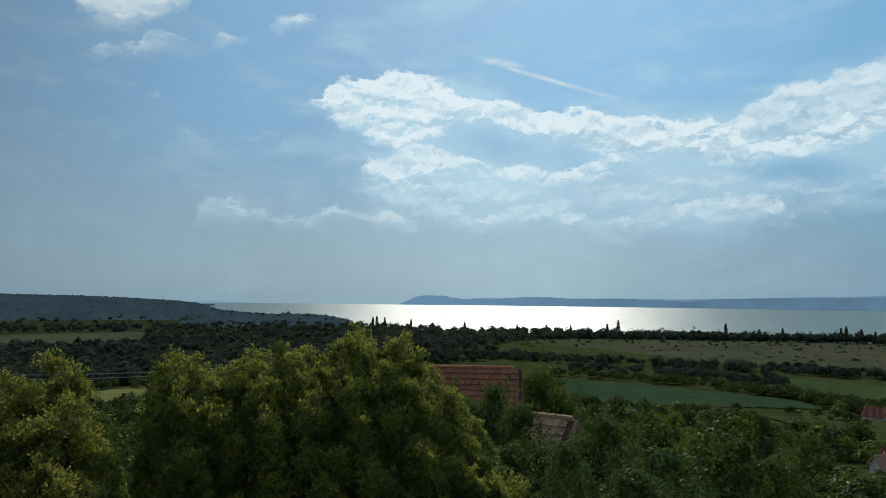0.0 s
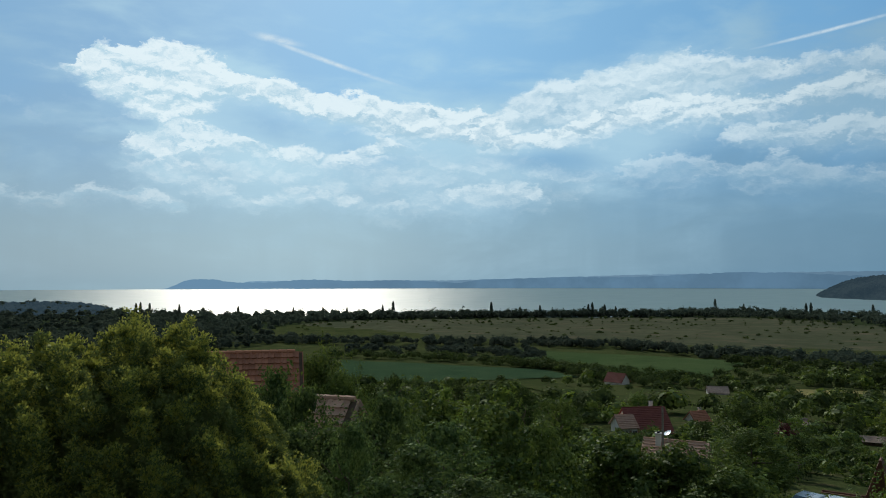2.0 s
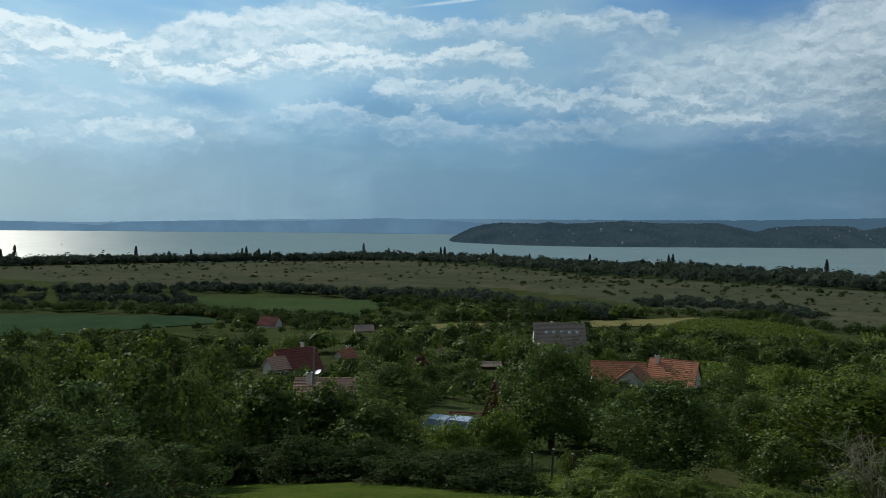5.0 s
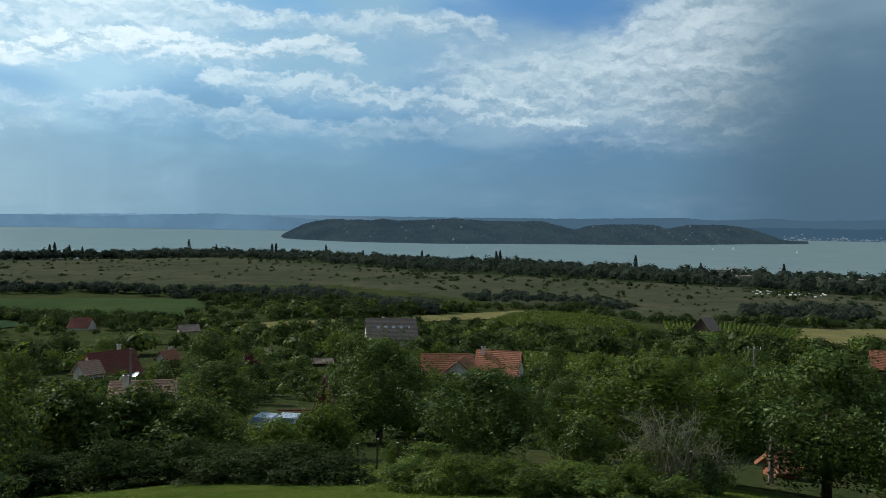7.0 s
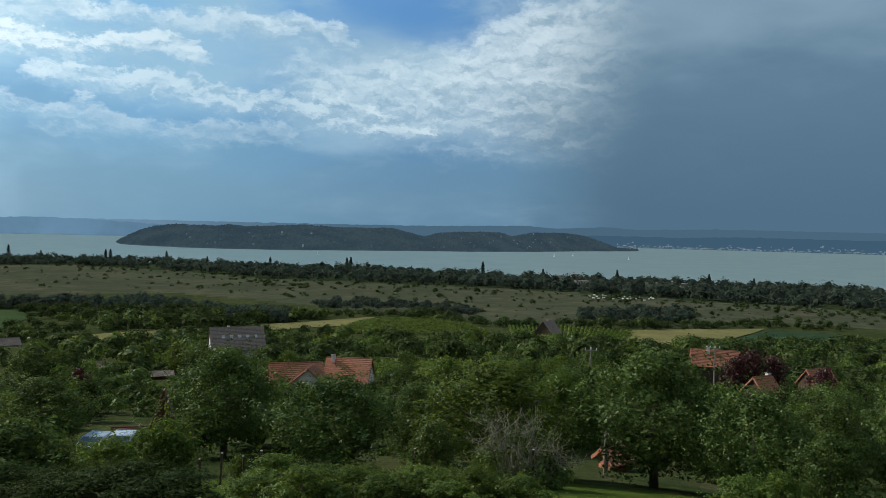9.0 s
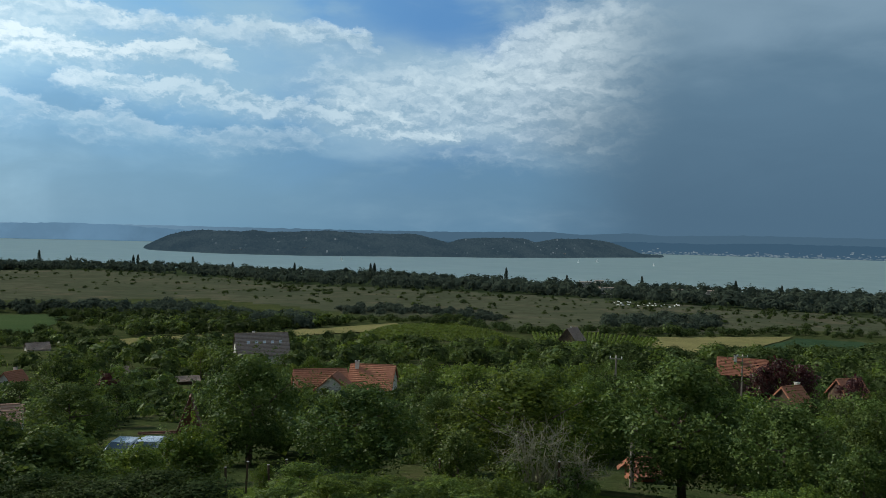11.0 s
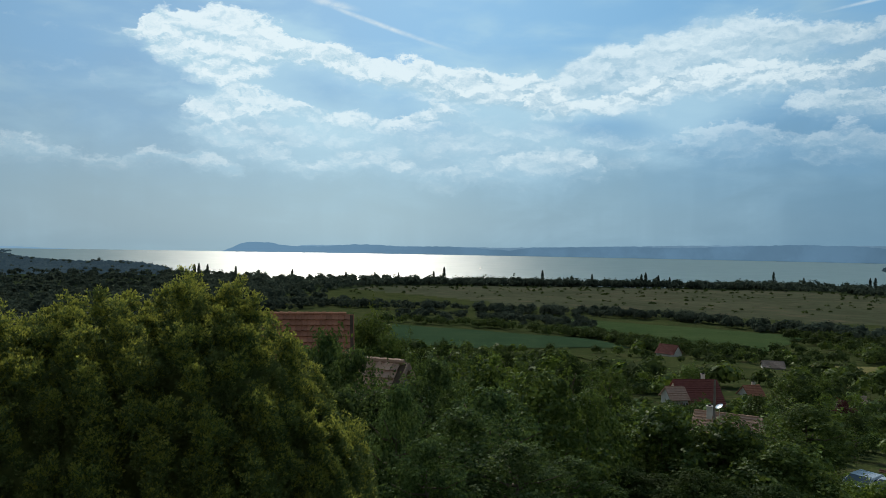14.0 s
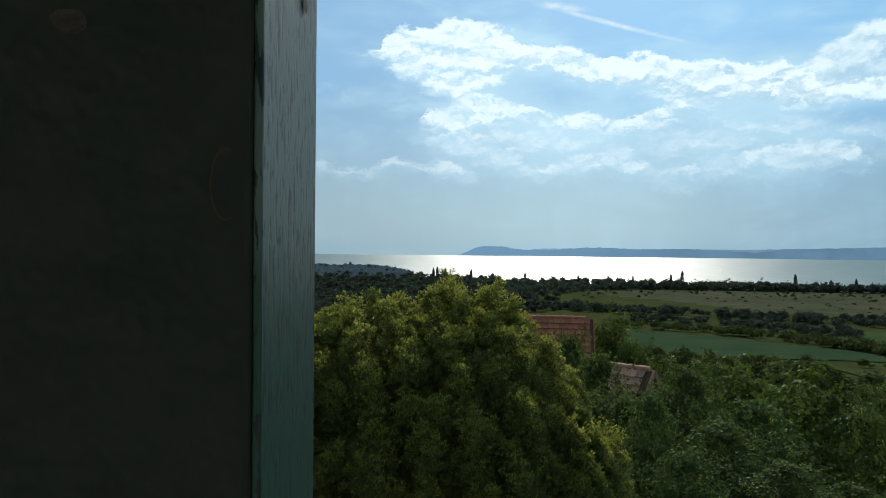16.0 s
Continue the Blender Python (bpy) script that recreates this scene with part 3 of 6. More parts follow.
def lay_ground():
    az = np.concatenate([np.arange(-180, -30, 5.0), np.arange(-30, 112, 0.5), np.arange(112, 180, 4.0)])
    r = np.concatenate([[0.0], np.geomspace(3, 4900, 230)])
    A, R = np.meshgrid(az, r, indexing="ij")
    Z = height(A, R)
    n, m = A.shape
    verts = np.stack([R * np.sin(np.radians(A)), R * np.cos(np.radians(A)), Z], -1).reshape(-1, 3)
    i, j = np.meshgrid(np.arange(n), np.arange(m - 1), indexing="ij")
    i2 = (i + 1) % n
    faces = np.stack([i * m + j, i * m + j + 1, i2 * m + j + 1, i2 * m + j], -1).reshape(-1, 4)
    fa, fr = (A + 0.2)[:, :-1].ravel(), (R[:, :-1] * 1.015).ravel()
    idx = np.full(len(fa), 1)
    idx[fr < 33] = 0
    plain, wood = steps(fa, PLAIN_EDGE), steps(fa, WOOD_EDGE)
    idx[(fr > plain) & (fr < wood)] = 2
    idx[fr >= wood] = 3
    # far land shares the forest material that glows with haze
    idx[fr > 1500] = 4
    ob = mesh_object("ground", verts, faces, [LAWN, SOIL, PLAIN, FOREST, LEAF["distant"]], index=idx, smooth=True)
    tagged(ob, "grassy hillside falling to a lakeside plain with meadows", "ground", kind="structure")


lay_ground()


def lay_water():
    az = np.radians(np.arange(0, 360, 2.0))
    r = np.array([300, 700, 1200, 2000, 3200, 4762.0])
    verts = np.stack([np.outer(np.sin(az), r), np.outer(np.cos(az), r), np.zeros((len(az), len(r)))], -1).reshape(-1, 3)
    n, m = len(az), len(r)
    i, j = np.meshgrid(np.arange(n), np.arange(m - 1), indexing="ij")
    i2 = (i + 1) % n
    faces = np.stack([i * m + j, i * m + j + 1, i2 * m + j + 1, i2 * m + j], -1).reshape(-1, 4)
    ob = mesh_object("water", verts, faces, WATER)
    tagged(ob, "wide pale lake glittering under the veiled sun", "lake", kind="structure")


lay_water()


def far_shore(name, radius, skyline, colour, strength, label, rough):
    """A far shore, a plain hazy ridge too distant to shift; it emits its haze colour."""
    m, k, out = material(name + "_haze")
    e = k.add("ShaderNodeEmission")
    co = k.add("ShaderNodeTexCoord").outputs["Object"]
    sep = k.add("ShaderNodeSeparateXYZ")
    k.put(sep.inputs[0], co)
    # glow painted dimmer under the dark sky to the right, brighter towards the sun
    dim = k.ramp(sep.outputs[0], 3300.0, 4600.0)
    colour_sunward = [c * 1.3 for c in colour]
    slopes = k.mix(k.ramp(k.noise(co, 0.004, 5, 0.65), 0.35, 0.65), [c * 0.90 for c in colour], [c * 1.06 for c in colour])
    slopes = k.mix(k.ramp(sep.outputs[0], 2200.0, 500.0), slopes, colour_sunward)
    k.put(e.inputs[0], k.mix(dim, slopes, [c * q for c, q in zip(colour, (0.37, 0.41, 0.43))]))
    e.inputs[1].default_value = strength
    k.put(out.inputs[0], e.outputs[0])
    lo, hi = skyline[0][0], skyline[-1][0]
    az = np.arange(lo, hi + 0.01, 0.15)
    top = EYE + radius * np.tan(np.radians(steps(az, skyline)))
    rnd = np.array([noise.noise((a * 1.7, radius * 0.01, 0)) + 0.5 * noise.noise((a * 5.1, 3, 0)) for a in az])
    top = np.maximum(top + rnd * rough, -4)
    rings = [(radius - 40, np.full(len(az), -4.0)), (radius - 30, np.minimum(top * 0.5, top)), (radius, top), (radius + 25, top * 0.5), (radius + 40, np.full(len(az), -4.0))]
    verts = np.stack([np.stack([q * np.sin(np.radians(az)), q * np.cos(np.radians(az)), z], -1) for q, z in rings], 1).reshape(-1, 3)
    w = len(rings)
    i, j = np.meshgrid(np.arange(len(az) - 1), np.arange(w - 1), indexing="ij")
    faces = np.stack([i * w + j, (i + 1) * w + j, (i + 1) * w + j + 1, i * w + j + 1], -1).reshape(-1, 4)
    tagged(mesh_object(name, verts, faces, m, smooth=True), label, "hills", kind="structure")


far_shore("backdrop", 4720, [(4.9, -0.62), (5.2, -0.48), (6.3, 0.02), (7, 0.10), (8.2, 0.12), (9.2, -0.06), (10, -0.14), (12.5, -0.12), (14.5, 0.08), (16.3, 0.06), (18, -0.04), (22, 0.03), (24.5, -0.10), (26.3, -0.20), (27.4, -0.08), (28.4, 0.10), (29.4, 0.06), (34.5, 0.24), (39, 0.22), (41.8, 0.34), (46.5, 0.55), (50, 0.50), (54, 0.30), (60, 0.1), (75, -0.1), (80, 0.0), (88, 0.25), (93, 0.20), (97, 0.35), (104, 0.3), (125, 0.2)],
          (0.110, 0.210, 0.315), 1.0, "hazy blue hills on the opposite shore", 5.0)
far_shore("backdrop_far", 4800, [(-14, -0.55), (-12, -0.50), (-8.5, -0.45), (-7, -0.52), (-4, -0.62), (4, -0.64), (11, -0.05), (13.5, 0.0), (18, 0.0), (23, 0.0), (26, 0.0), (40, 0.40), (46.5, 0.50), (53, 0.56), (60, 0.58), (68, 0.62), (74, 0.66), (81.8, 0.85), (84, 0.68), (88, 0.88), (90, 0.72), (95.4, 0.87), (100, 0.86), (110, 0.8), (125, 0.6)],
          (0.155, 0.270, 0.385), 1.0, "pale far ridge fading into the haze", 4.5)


def field(name, corners, mat, label, lift=0.30, n=24, m=12):
    """A patch of farmland on the slope: four corners as bearing and distance."""
    P = [np.array((r * math.sin(radians(a)), r * math.cos(radians(a)))) for a, r in corners]
    u, v = np.meshgrid(np.linspace(0, 1, n), np.linspace(0, 1, m), indexing="ij")
    u, v = u[..., None], v[..., None]
    xy = (P[0] * (1 - u) + P[1] * u) * (1 - v) + (P[3] * (1 - u) + P[2] * u) * v
    az, r = np.degrees(np.arctan2(xy[..., 0], xy[..., 1])), np.hypot(xy[..., 0], xy[..., 1])
    z = height(az, r) + lift
    verts = np.concatenate([xy, z[..., None]], -1).reshape(-1, 3)
    i, j = np.meshgrid(np.arange(n - 1), np.arange(m - 1), indexing="ij")
    faces = np.stack([i * m + j, (i + 1) * m + j, (i + 1) * m + j + 1, i * m + j + 1], -1).reshape(-1, 4)
    return tagged(mesh_object(name, verts, faces, mat, smooth=True), label, "field", kind="structure")


HAY = meadow("pale_hay_meadow", (0.12, 0.13, 0.045), (0.15, 0.155, 0.055), (0.11, 0.125, 0.045), 0.03, 1.0)
field("field_1", [(17.0, 268), (35.6, 295), (33.0, 326), (17.6, 398)], CROP, "dark green crop field between hedgerows")
field("field_2", [(38.5, 305), (45.0, 318), (47.6, 425), (28.3, 470)], CROP_PALE, "paler green crop field rising to a hedgerow")
field("field_3", [(88.4, 252), (95.9, 296), (99.0, 392), (89.8, 336)], STUBBLE, "dry yellow mown field")
field("field_4", [(47.5, 252), (70.4, 316), (70.4, 350), (47.5, 278)], STUBBLE, "narrow strip of dry yellow grass")
field("field_5", [(-18.5, 285), (-12.5, 285), (-12.8, 345), (-19, 322)], HAY, "small light green field among trees")
field("field_6", [(-24, 720), (-14, 735), (-13.2, 1010), (-24, 960)], PLAIN, "brownish meadow within dark woodland")
field("field_7", [(95.9, 296), (103, 330), (104, 390), (99.2, 385)], CROP, "dark green crop beside the mown field")
field("field_8", [(36, 205), (46, 205), (46, 235), (30, 262)], SOIL, "rough grass below the crop field")
field("track", [(26.2, 470), (29.4, 462), (29.6, 472), (26.6, 482)], TRACK, "pale dirt track between hedgerows")


# ---- plants ----
RNG = np.random.default_rng(7)


def leaf_quads(pts, out, size, rng, up=0.25, slim=0.7, spread=0.48):
    """Leaf-shaped four-cornered blades round points, each turned at random about its outward way."""
    n = len(pts)
    size = np.asarray(size) * rng.uniform(0.65, 1.35, n)
    a = out + rng.normal(0, spread, (n, 3)) + np.array([0, 0, up])
    a /= np.linalg.norm(a, axis=1, keepdims=True) + 1e-9
    b = np.cross(a, rng.normal(0, 1, (n, 3)))
    b /= np.linalg.norm(b, axis=1, keepdims=True) + 1e-9
    c = np.cross(a, b)
    s = size[:, None]
    tip, base = pts + b * s * 0.6, pts - b * s * 0.6
    l, r = pts + c * s * 0.5 * slim + a * s * 0.12, pts - c * s * 0.5 * slim + a * s * 0.12
    verts = np.stack([base, l, tip, r], 1).reshape(-1, 3)
    return verts, np.arange(4 * n).reshape(-1, 4)


def shell(rng, n, centre, radii, low=-0.6, inner=0.72):
    """Points near the skin of a lumpy ellipsoid, and their outward ways."""
    d = rng.normal(0, 1, (n * 2, 3))
    d /= np.linalg.norm(d, axis=1, keepdims=True)
    d = d[d[:, 2] > low][:n]
    q = rng.uniform(inner, 1.05, len(d)) ** 0.6
    return np.array(centre) + d * np.array(radii) * q[:, None], d


def crown_of(rng, tall, wide, lumps, leaves, base=0.25, lump=(0.10, 0.22)):
    """Lumps over the outline of a crown, then leaves over the lumps."""
    pts, ways = [], []
    for i in range(lumps):
        h = base + (1 - base) * min(1.0, max(0.0, (i + 0.5) / lumps + rng.uniform(-0.06, 0.06)))
        th = i * 2.4 + rng.uniform(-0.5, 0.5)
        belly = math.sin(math.pi * min(1, max(0.12, (h - base) / (1 - base) * 0.80 + 0.16)))
        rad = wide * 0.5 * belly * rng.uniform(0.25, 1.0)
        size = wide * rng.uniform(*lump)
        c = (rad * math.cos(th), rad * math.sin(th), tall * h - size * 0.45)
        p, d = shell(rng, int(leaves / lumps), c, (size, size, size * rng.uniform(0.75, 1.05)))
        pts.append(p)
        ways.append(d)
        # a few loose shoots beyond the lump
        m = int(leaves / lumps * 0.12)
        way = np.array([math.cos(th), math.sin(th), rng.uniform(0.3, 1.2)])
        pts.append(np.array(c) + way * size * rng.uniform(0.7, 1.6, (m, 1)) + rng.normal(0, size * 0.12, (m, 3)))
        ways.append(np.tile(way, (m, 1)))
    p = np.concatenate(pts)
    p[:, 2] *= tall / np.percentile(p[:, 2], 99.7)
    p[:, :2] *= wide * 0.5 / np.percentile(np.hypot(p[:, 0], p[:, 1]), 97)
    return p, np.concatenate(ways)


def trunk_of(rng, tall, wide, thick, limbs=6, stem=0.35):
    pieces = []
    lean = rng.uniform(-0.12, 0.12, 2) * tall * 0.3
    top = (lean[0], lean[1], tall * 0.72)
    pieces.append(tube([(0, 0, -0.3), (lean[0] * 0.2, lean[1] * 0.2, tall * stem * 0.6), (lean[0] * 0.5, lean[1] * 0.5, tall * stem), top], [thick * 1.25, thick, thick * 0.8, thick * 0.25]))
    for i in range(limbs):
        th, h = i * 2.4 + rng.uniform(-0.4, 0.4), tall * (stem + 0.06 * i)
        reach = wide * rng.uniform(0.26, 0.42)
        s = (lean[0] * 0.5, lean[1] * 0.5, min(h, tall * 0.6))
        e = (s[0] + reach * math.cos(th), s[1] + reach * math.sin(th), s[2] + tall * rng.uniform(0.12, 0.28))
        mid = tuple((p + q) / 2 + (0, 0, -0.04 * tall)[j] for j, (p, q) in enumerate(zip(s, e)))
        pieces.append(tube([s, mid, e], [thick * 0.5, thick * 0.33, thick * 0.1], 5))
    return joined(pieces)


def plant(name, tall, wide, leaf, lumps, leaves, size, label, category="tree", seed=0, stem=0.3, base=0.25, thick=None, slim=0.7, limbs=6, lump=(0.10, 0.22)):
    """A broad-leaved plant: an Empty at its foot with a trunk and a crown of single leaves."""
    rng = np.random.default_rng(seed)
    ob = new(name)
    tagged(ob, label, category)
    v, f = trunk_of(rng, tall, wide, thick or tall * 0.022, limbs, stem)
    mesh_object("trunk", v, f, BARK, ob, smooth=True)
    p, d = crown_of(rng, tall, wide, lumps, leaves, base, lump)
    v, f = leaf_quads(p, d, size, rng, slim=slim)
    mesh_object("crown", v, f, LEAF[leaf], ob)
    return ob


def put_plant(ob, m, first):
    """The pattern itself at its first place, after that copies of it."""
    if first:
        ob.matrix_basis = m
        return ob
    k = ob.scale
    return copy_thing(ob, m @ Matrix.Diagonal((1 / k[0], 1 / k[1], 1 / k[2], 1)))


# patterns of plants, one of each sort, moved to their first place below
NEAR = [
    plant("walnut_tree", 6.0, 5.4, "walnut", 64, 16000, 0.112, "dense dark green walnut tree on the slope", seed=1),
    plant("walnut_tree", 6.0, 5.0, "bright", 64, 16000, 0.110, "bright green leafy tree in the garden", seed=2),
    plant("plum_tree", 5.0, 4.6, "plum", 80, 9000, 0.112, "loose plum tree with glossy small leaves", seed=3, stem=0.2, base=0.08, limbs=10, lump=(0.07, 0.15)),
    plant("shrub", 3.6, 4.4, "walnut", 44, 9500, 0.118, "rounded dense green shrub at the lawn's edge", "shrub", seed=4, stem=0.1, base=0.02, thick=0.06),
    plant("shrub", 2.4, 2.8, "bright", 30, 5500, 0.088, "light green garden shrub", "shrub", seed=5, stem=0.1, base=0.02, thick=0.04),
]
NEAR.append(plant("orchard_tree", 4.5, 4.2, "walnut", 60, 7000, 0.13, "leafy green orchard tree below the house", seed=6, stem=0.2, base=0.1, lump=(0.08, 0.19)))
# the large shrub again, its leaf colour darkened for the shaded front of the row
NEAR.append(plant("hedge_shrub", 3.6, 4.4, "dark", 46, 9500, 0.118, "dense hedge shrub beside the lawn, leaves darkened for shade", "shrub", seed=8, stem=0.1, base=0.02, thick=0.06))
NEAR_TALL = [6.0, 6.0, 5.0, 3.6, 2.4, 4.5, 3.6]
MID = [
    plant("tree", 7.0, 6.2, "walnut", 26, 2100, 0.265, "leafy green tree on the hillside", seed=11),
    plant("tree", 6.5, 5.4, "dark", 26, 2100, 0.26, "dark green leafy tree on the hillside", seed=12),
    plant("tree", 6.0, 5.6, "bright", 24, 2100, 0.25, "light green leafy tree on the hillside", seed=13),
    plant("tree", 8.5, 4.0, "dark", 24, 1800, 0.25, "tall narrow dark green tree", seed=14),
    plant("bush", 2.6, 3.4, "walnut", 12, 1000, 0.25, "low round bush on rough grass", "bush", seed=15, stem=0.12, base=0.03),
    plant("tree", 6.0, 5.0, "red", 22, 2000, 0.26, "dark red leafed plum tree", seed=16),
]


def wood(name, places, leaf, label, rng, blades=34, size=1.5, category="woodland"):
    """Woodland that nobody could count: crowns of blades at x, y, z, height and width."""
    P = np.asarray(places)
    n = len(P)
    core = max(4, blades // 6)

    def layer(count, inner, outer, scale):
        d = rng.normal(0, 1, (n, count, 3))
        d[..., 2] = np.abs(d[..., 2]) * 0.9 - 0.25
        d /= np.linalg.norm(d, axis=2, keepdims=True)
        q = rng.uniform(inner, outer, (n, count, 1)) ** 0.5
        lump = 1 + 0.22 * np.sin(d[..., :1] * 5 + P[:, None, :1]) * np.sin(d[..., 1:2] * 5 + P[:, None, 1:2])
        off = d * q * lump * np.stack([P[:, 4] * 0.5, P[:, 4] * 0.5, P[:, 3] * 0.52], -1)[:, None, :]
        pts = P[:, None, :3] + off + np.stack([P[:, 3] * 0] * 2 + [P[:, 3] * 0.47], -1)[:, None, :]
        sz = np.repeat(scale * np.clip(P[:, 4] / 7, 0.25, 1.6), count)
        return leaf_quads(pts.reshape(-1, 3), d.reshape(-1, 3), sz, rng, slim=0.9, spread=0.28)
    v1, f1 = layer(blades - core, 0.55, 1.05, size * 0.66)
    v2, f2 = layer(core, 0.2, 0.5, size * 1.9)
    v, f = np.concatenate([v1, v2]), np.concatenate([f1, f2 + len(v1)])
    return tagged(mesh_object(name, v, f, LEAF[leaf]), label, category, kind="stuff")


def rows_of(az, r, tall, wide):
    a = np.radians(az)
    return np.stack([r * np.sin(a), r * np.cos(a), height(az, r) - 0.4, tall, wide], -1)


# ---- the house from which one looks: a porch with an open door leaf ----
def peeling_paint():
    """Old green paint weathered to bare grey wood in upright streaks, with cracks; paler towards the top."""
    m, k, out = material("peeling_green_paint")
    co = k.add("ShaderNodeTexCoord").outputs["Object"]

    def streaks(sx, sz, detail=5):
        mp = k.add("ShaderNodeMapping")
        k.put(mp.inputs["Vector"], co)
        mp.inputs["Scale"].default_value = (sx, sx, sz)
        return k.noise(mp.outputs[0], 1.0, detail, 0.65, 0.3)
    sep = k.add("ShaderNodeSeparateXYZ")
    k.put(sep.inputs[0], co)
    paleness = k.math("ADD", k.math("MULTIPLY", streaks(220, 40), 0.5), k.ramp(sep.outputs[2], 1.535, 1.615))
    col = k.mix(k.ramp(paleness, 0.40, 1.05), (0.018, 0.062, 0.048), (0.072, 0.118, 0.106))
    crack = streaks(300, 75, 4)
    col = k.mix(k.ramp(crack, 0.53, 0.60), col, (0.012, 0.026, 0.022))
    b = k.add("ShaderNodeBsdfPrincipled")
    k.put(b.inputs["Base Color"], col)
    b.inputs["Roughness"].default_value = 0.5
    b.inputs["Specular IOR Level"].default_value = 0.22
    bp = k.add("ShaderNodeBump")
    bp.inputs["Strength"].default_value, bp.inputs["Distance"].default_value = 0.3, 0.0008
    k.put(bp.inputs["Height"], k.math("SUBTRACT", paleness, crack))
    k.put(b.inputs["Normal"], bp.outputs[0])
    k.put(out.inputs[0], b.outputs[0])
    return m


PAINT_GREEN = peeling_paint()
BOARD = surface("dark_brown_board", (0.017, 0.025, 0.021), (0.030, 0.037, 0.032), 0.85, 3, 30, 0.4, c3=(0.046, 0.040, 0.030))
SCRAPED = surface("scraped_board", (0.034, 0.033, 0.029), (0.06, 0.056, 0.05), 0.9, 60, 300, 0.3)
SCAR = surface("scarred_board", (0.05, 0.032, 0.022), (0.085, 0.052, 0.037), 0.9, 30, 200, 0.2)
FLOOR_Z = 48.35
DOOR_EDGE = Vector((-0.4873, 0.6225, 0))


def open_door():
    door = new("door_leaf")
    tagged(door, "open wooden door leaf with peeling green edge", "door")
    # the leaf's own frame: x runs along the leaf away from its free edge, y through its thickness
    way = Vector((0.0092, 0.0775, 0)).normalized()
    door.matrix_basis = Matrix.Translation((DOOR_EDGE.x, DOOR_EDGE.y, FLOOR_Z)) @ pose(0, 0, 0, 0, 0, -math.degrees(math.atan2(way.x, way.y)))
    part("edge_strip", box((0.003, 0.0765, 2.25), (-0.0015, 0.03975, 1.14), 0.001), PAINT_GREEN, door, "door edge with peeling green paint")
    part("stile", box((0.122, 0.0775, 2.25), (-0.0642, 0.03875, 1.14), 0.002), BOARD, door)
    for i in range(6):
        part("board", box((0.155, 0.045, 2.25), (-0.206 - 0.158 * i, 0.054, 1.14), 0.004), BOARD, door)
    part("rail", box((0.94, 0.018, 0.14), (-0.56, 0.0225, 0.35), 0.004), BOARD, door)
    part("rail", box((0.94, 0.018, 0.14), (-0.56, 0.0225, 1.98), 0.004), BOARD, door)
    # a screw hole and a turned ring scar of bare wood near the edge
    bm = bmesh.new()
    bmesh.ops.create_circle(bm, cap_ends=True, radius=0.004, segments=14)
    bmesh.ops.transform(bm, matrix=pose(0.0005, 0.0546, 1.6735, 0, 90, 0), verts=bm.verts)
    part("screw_hole", bm, RUBBER, door, "dark screw hole")
    v, f = tube([(-0.0110 + 0.0052 * math.cos(a), 0.0001, 1.5985 + 0.0112 * math.sin(a)) for a in np.linspace(1.3, 5.0, 18)], [0.0004] * 18, 5)
    tagged(mesh_object("ring_scar", v, f, SCAR, door), "ring-shaped scar of bare orange wood")
    bm = bmesh.new()
    bmesh.ops.create_circle(bm, cap_ends=True, radius=0.5, segments=11)
    for i, q in enumerate(bm.verts):
        q.co *= 0.85 + 0.15 * math.sin(i * 1.3)
    bmesh.ops.transform(bm, matrix=pose(-0.0625, -0.0004, 1.6505, 90, 0, 0) @ Matrix.Diagonal((0.016, 0.009, 1, 1)), verts=bm.verts)
    part("scrape", bm, SCRAPED, door, "pale scraped patch")


open_door()


def porch():
    # unseen house wall and ceiling, added to keep the door's near face dark
    wall = mesh_object("wall_north", *joined([(b, q) for b, q in [_slab((-3.2, -1.5, 43.5), (1.6, -1.2, 51.3)), _slab((-3.2, -1.2, 43.5), (1.6, 1.0, FLOOR_Z - 0.2))]]), PLASTER)
    tagged(wall, "plain plastered wall out of view, added to shade the door", "wall", kind="structure")
    floor = mesh_object("floor", *_slab((-3.2, -1.2, FLOOR_Z - 0.2), (1.6, 1.0, FLOOR_Z)), CONCRETE)
    tagged(floor, "grey concrete porch floor", "floor", kind="structure")
    roof = mesh_object("ceiling", *_slab((-3.3, -1.6, 51.3), (1.7, 1.1, 51.45)), WOOD_DARK)
    tagged(roof, "dark timber ceiling out of view, added to shade the door", "ceiling", kind="structure")
    side = mesh_object("wall_west", *_slab((-3.2, -1.2, FLOOR_Z), (-2.95, 1.0, 51.3)), PLASTER)
    tagged(side, "plain plastered side wall of the porch", "wall", kind="structure")


def _slab(a, b):
    v = [(x, y, z) for x in (a[0], b[0]) for y in (a[1], b[1]) for z in (a[2], b[2])]
    f = [(0, 1, 3, 2), (4, 6, 7, 5), (0, 4, 5, 1), (2, 3, 7, 6), (0, 2, 6, 4), (1, 5, 7, 3)]
    return v, f


porch()


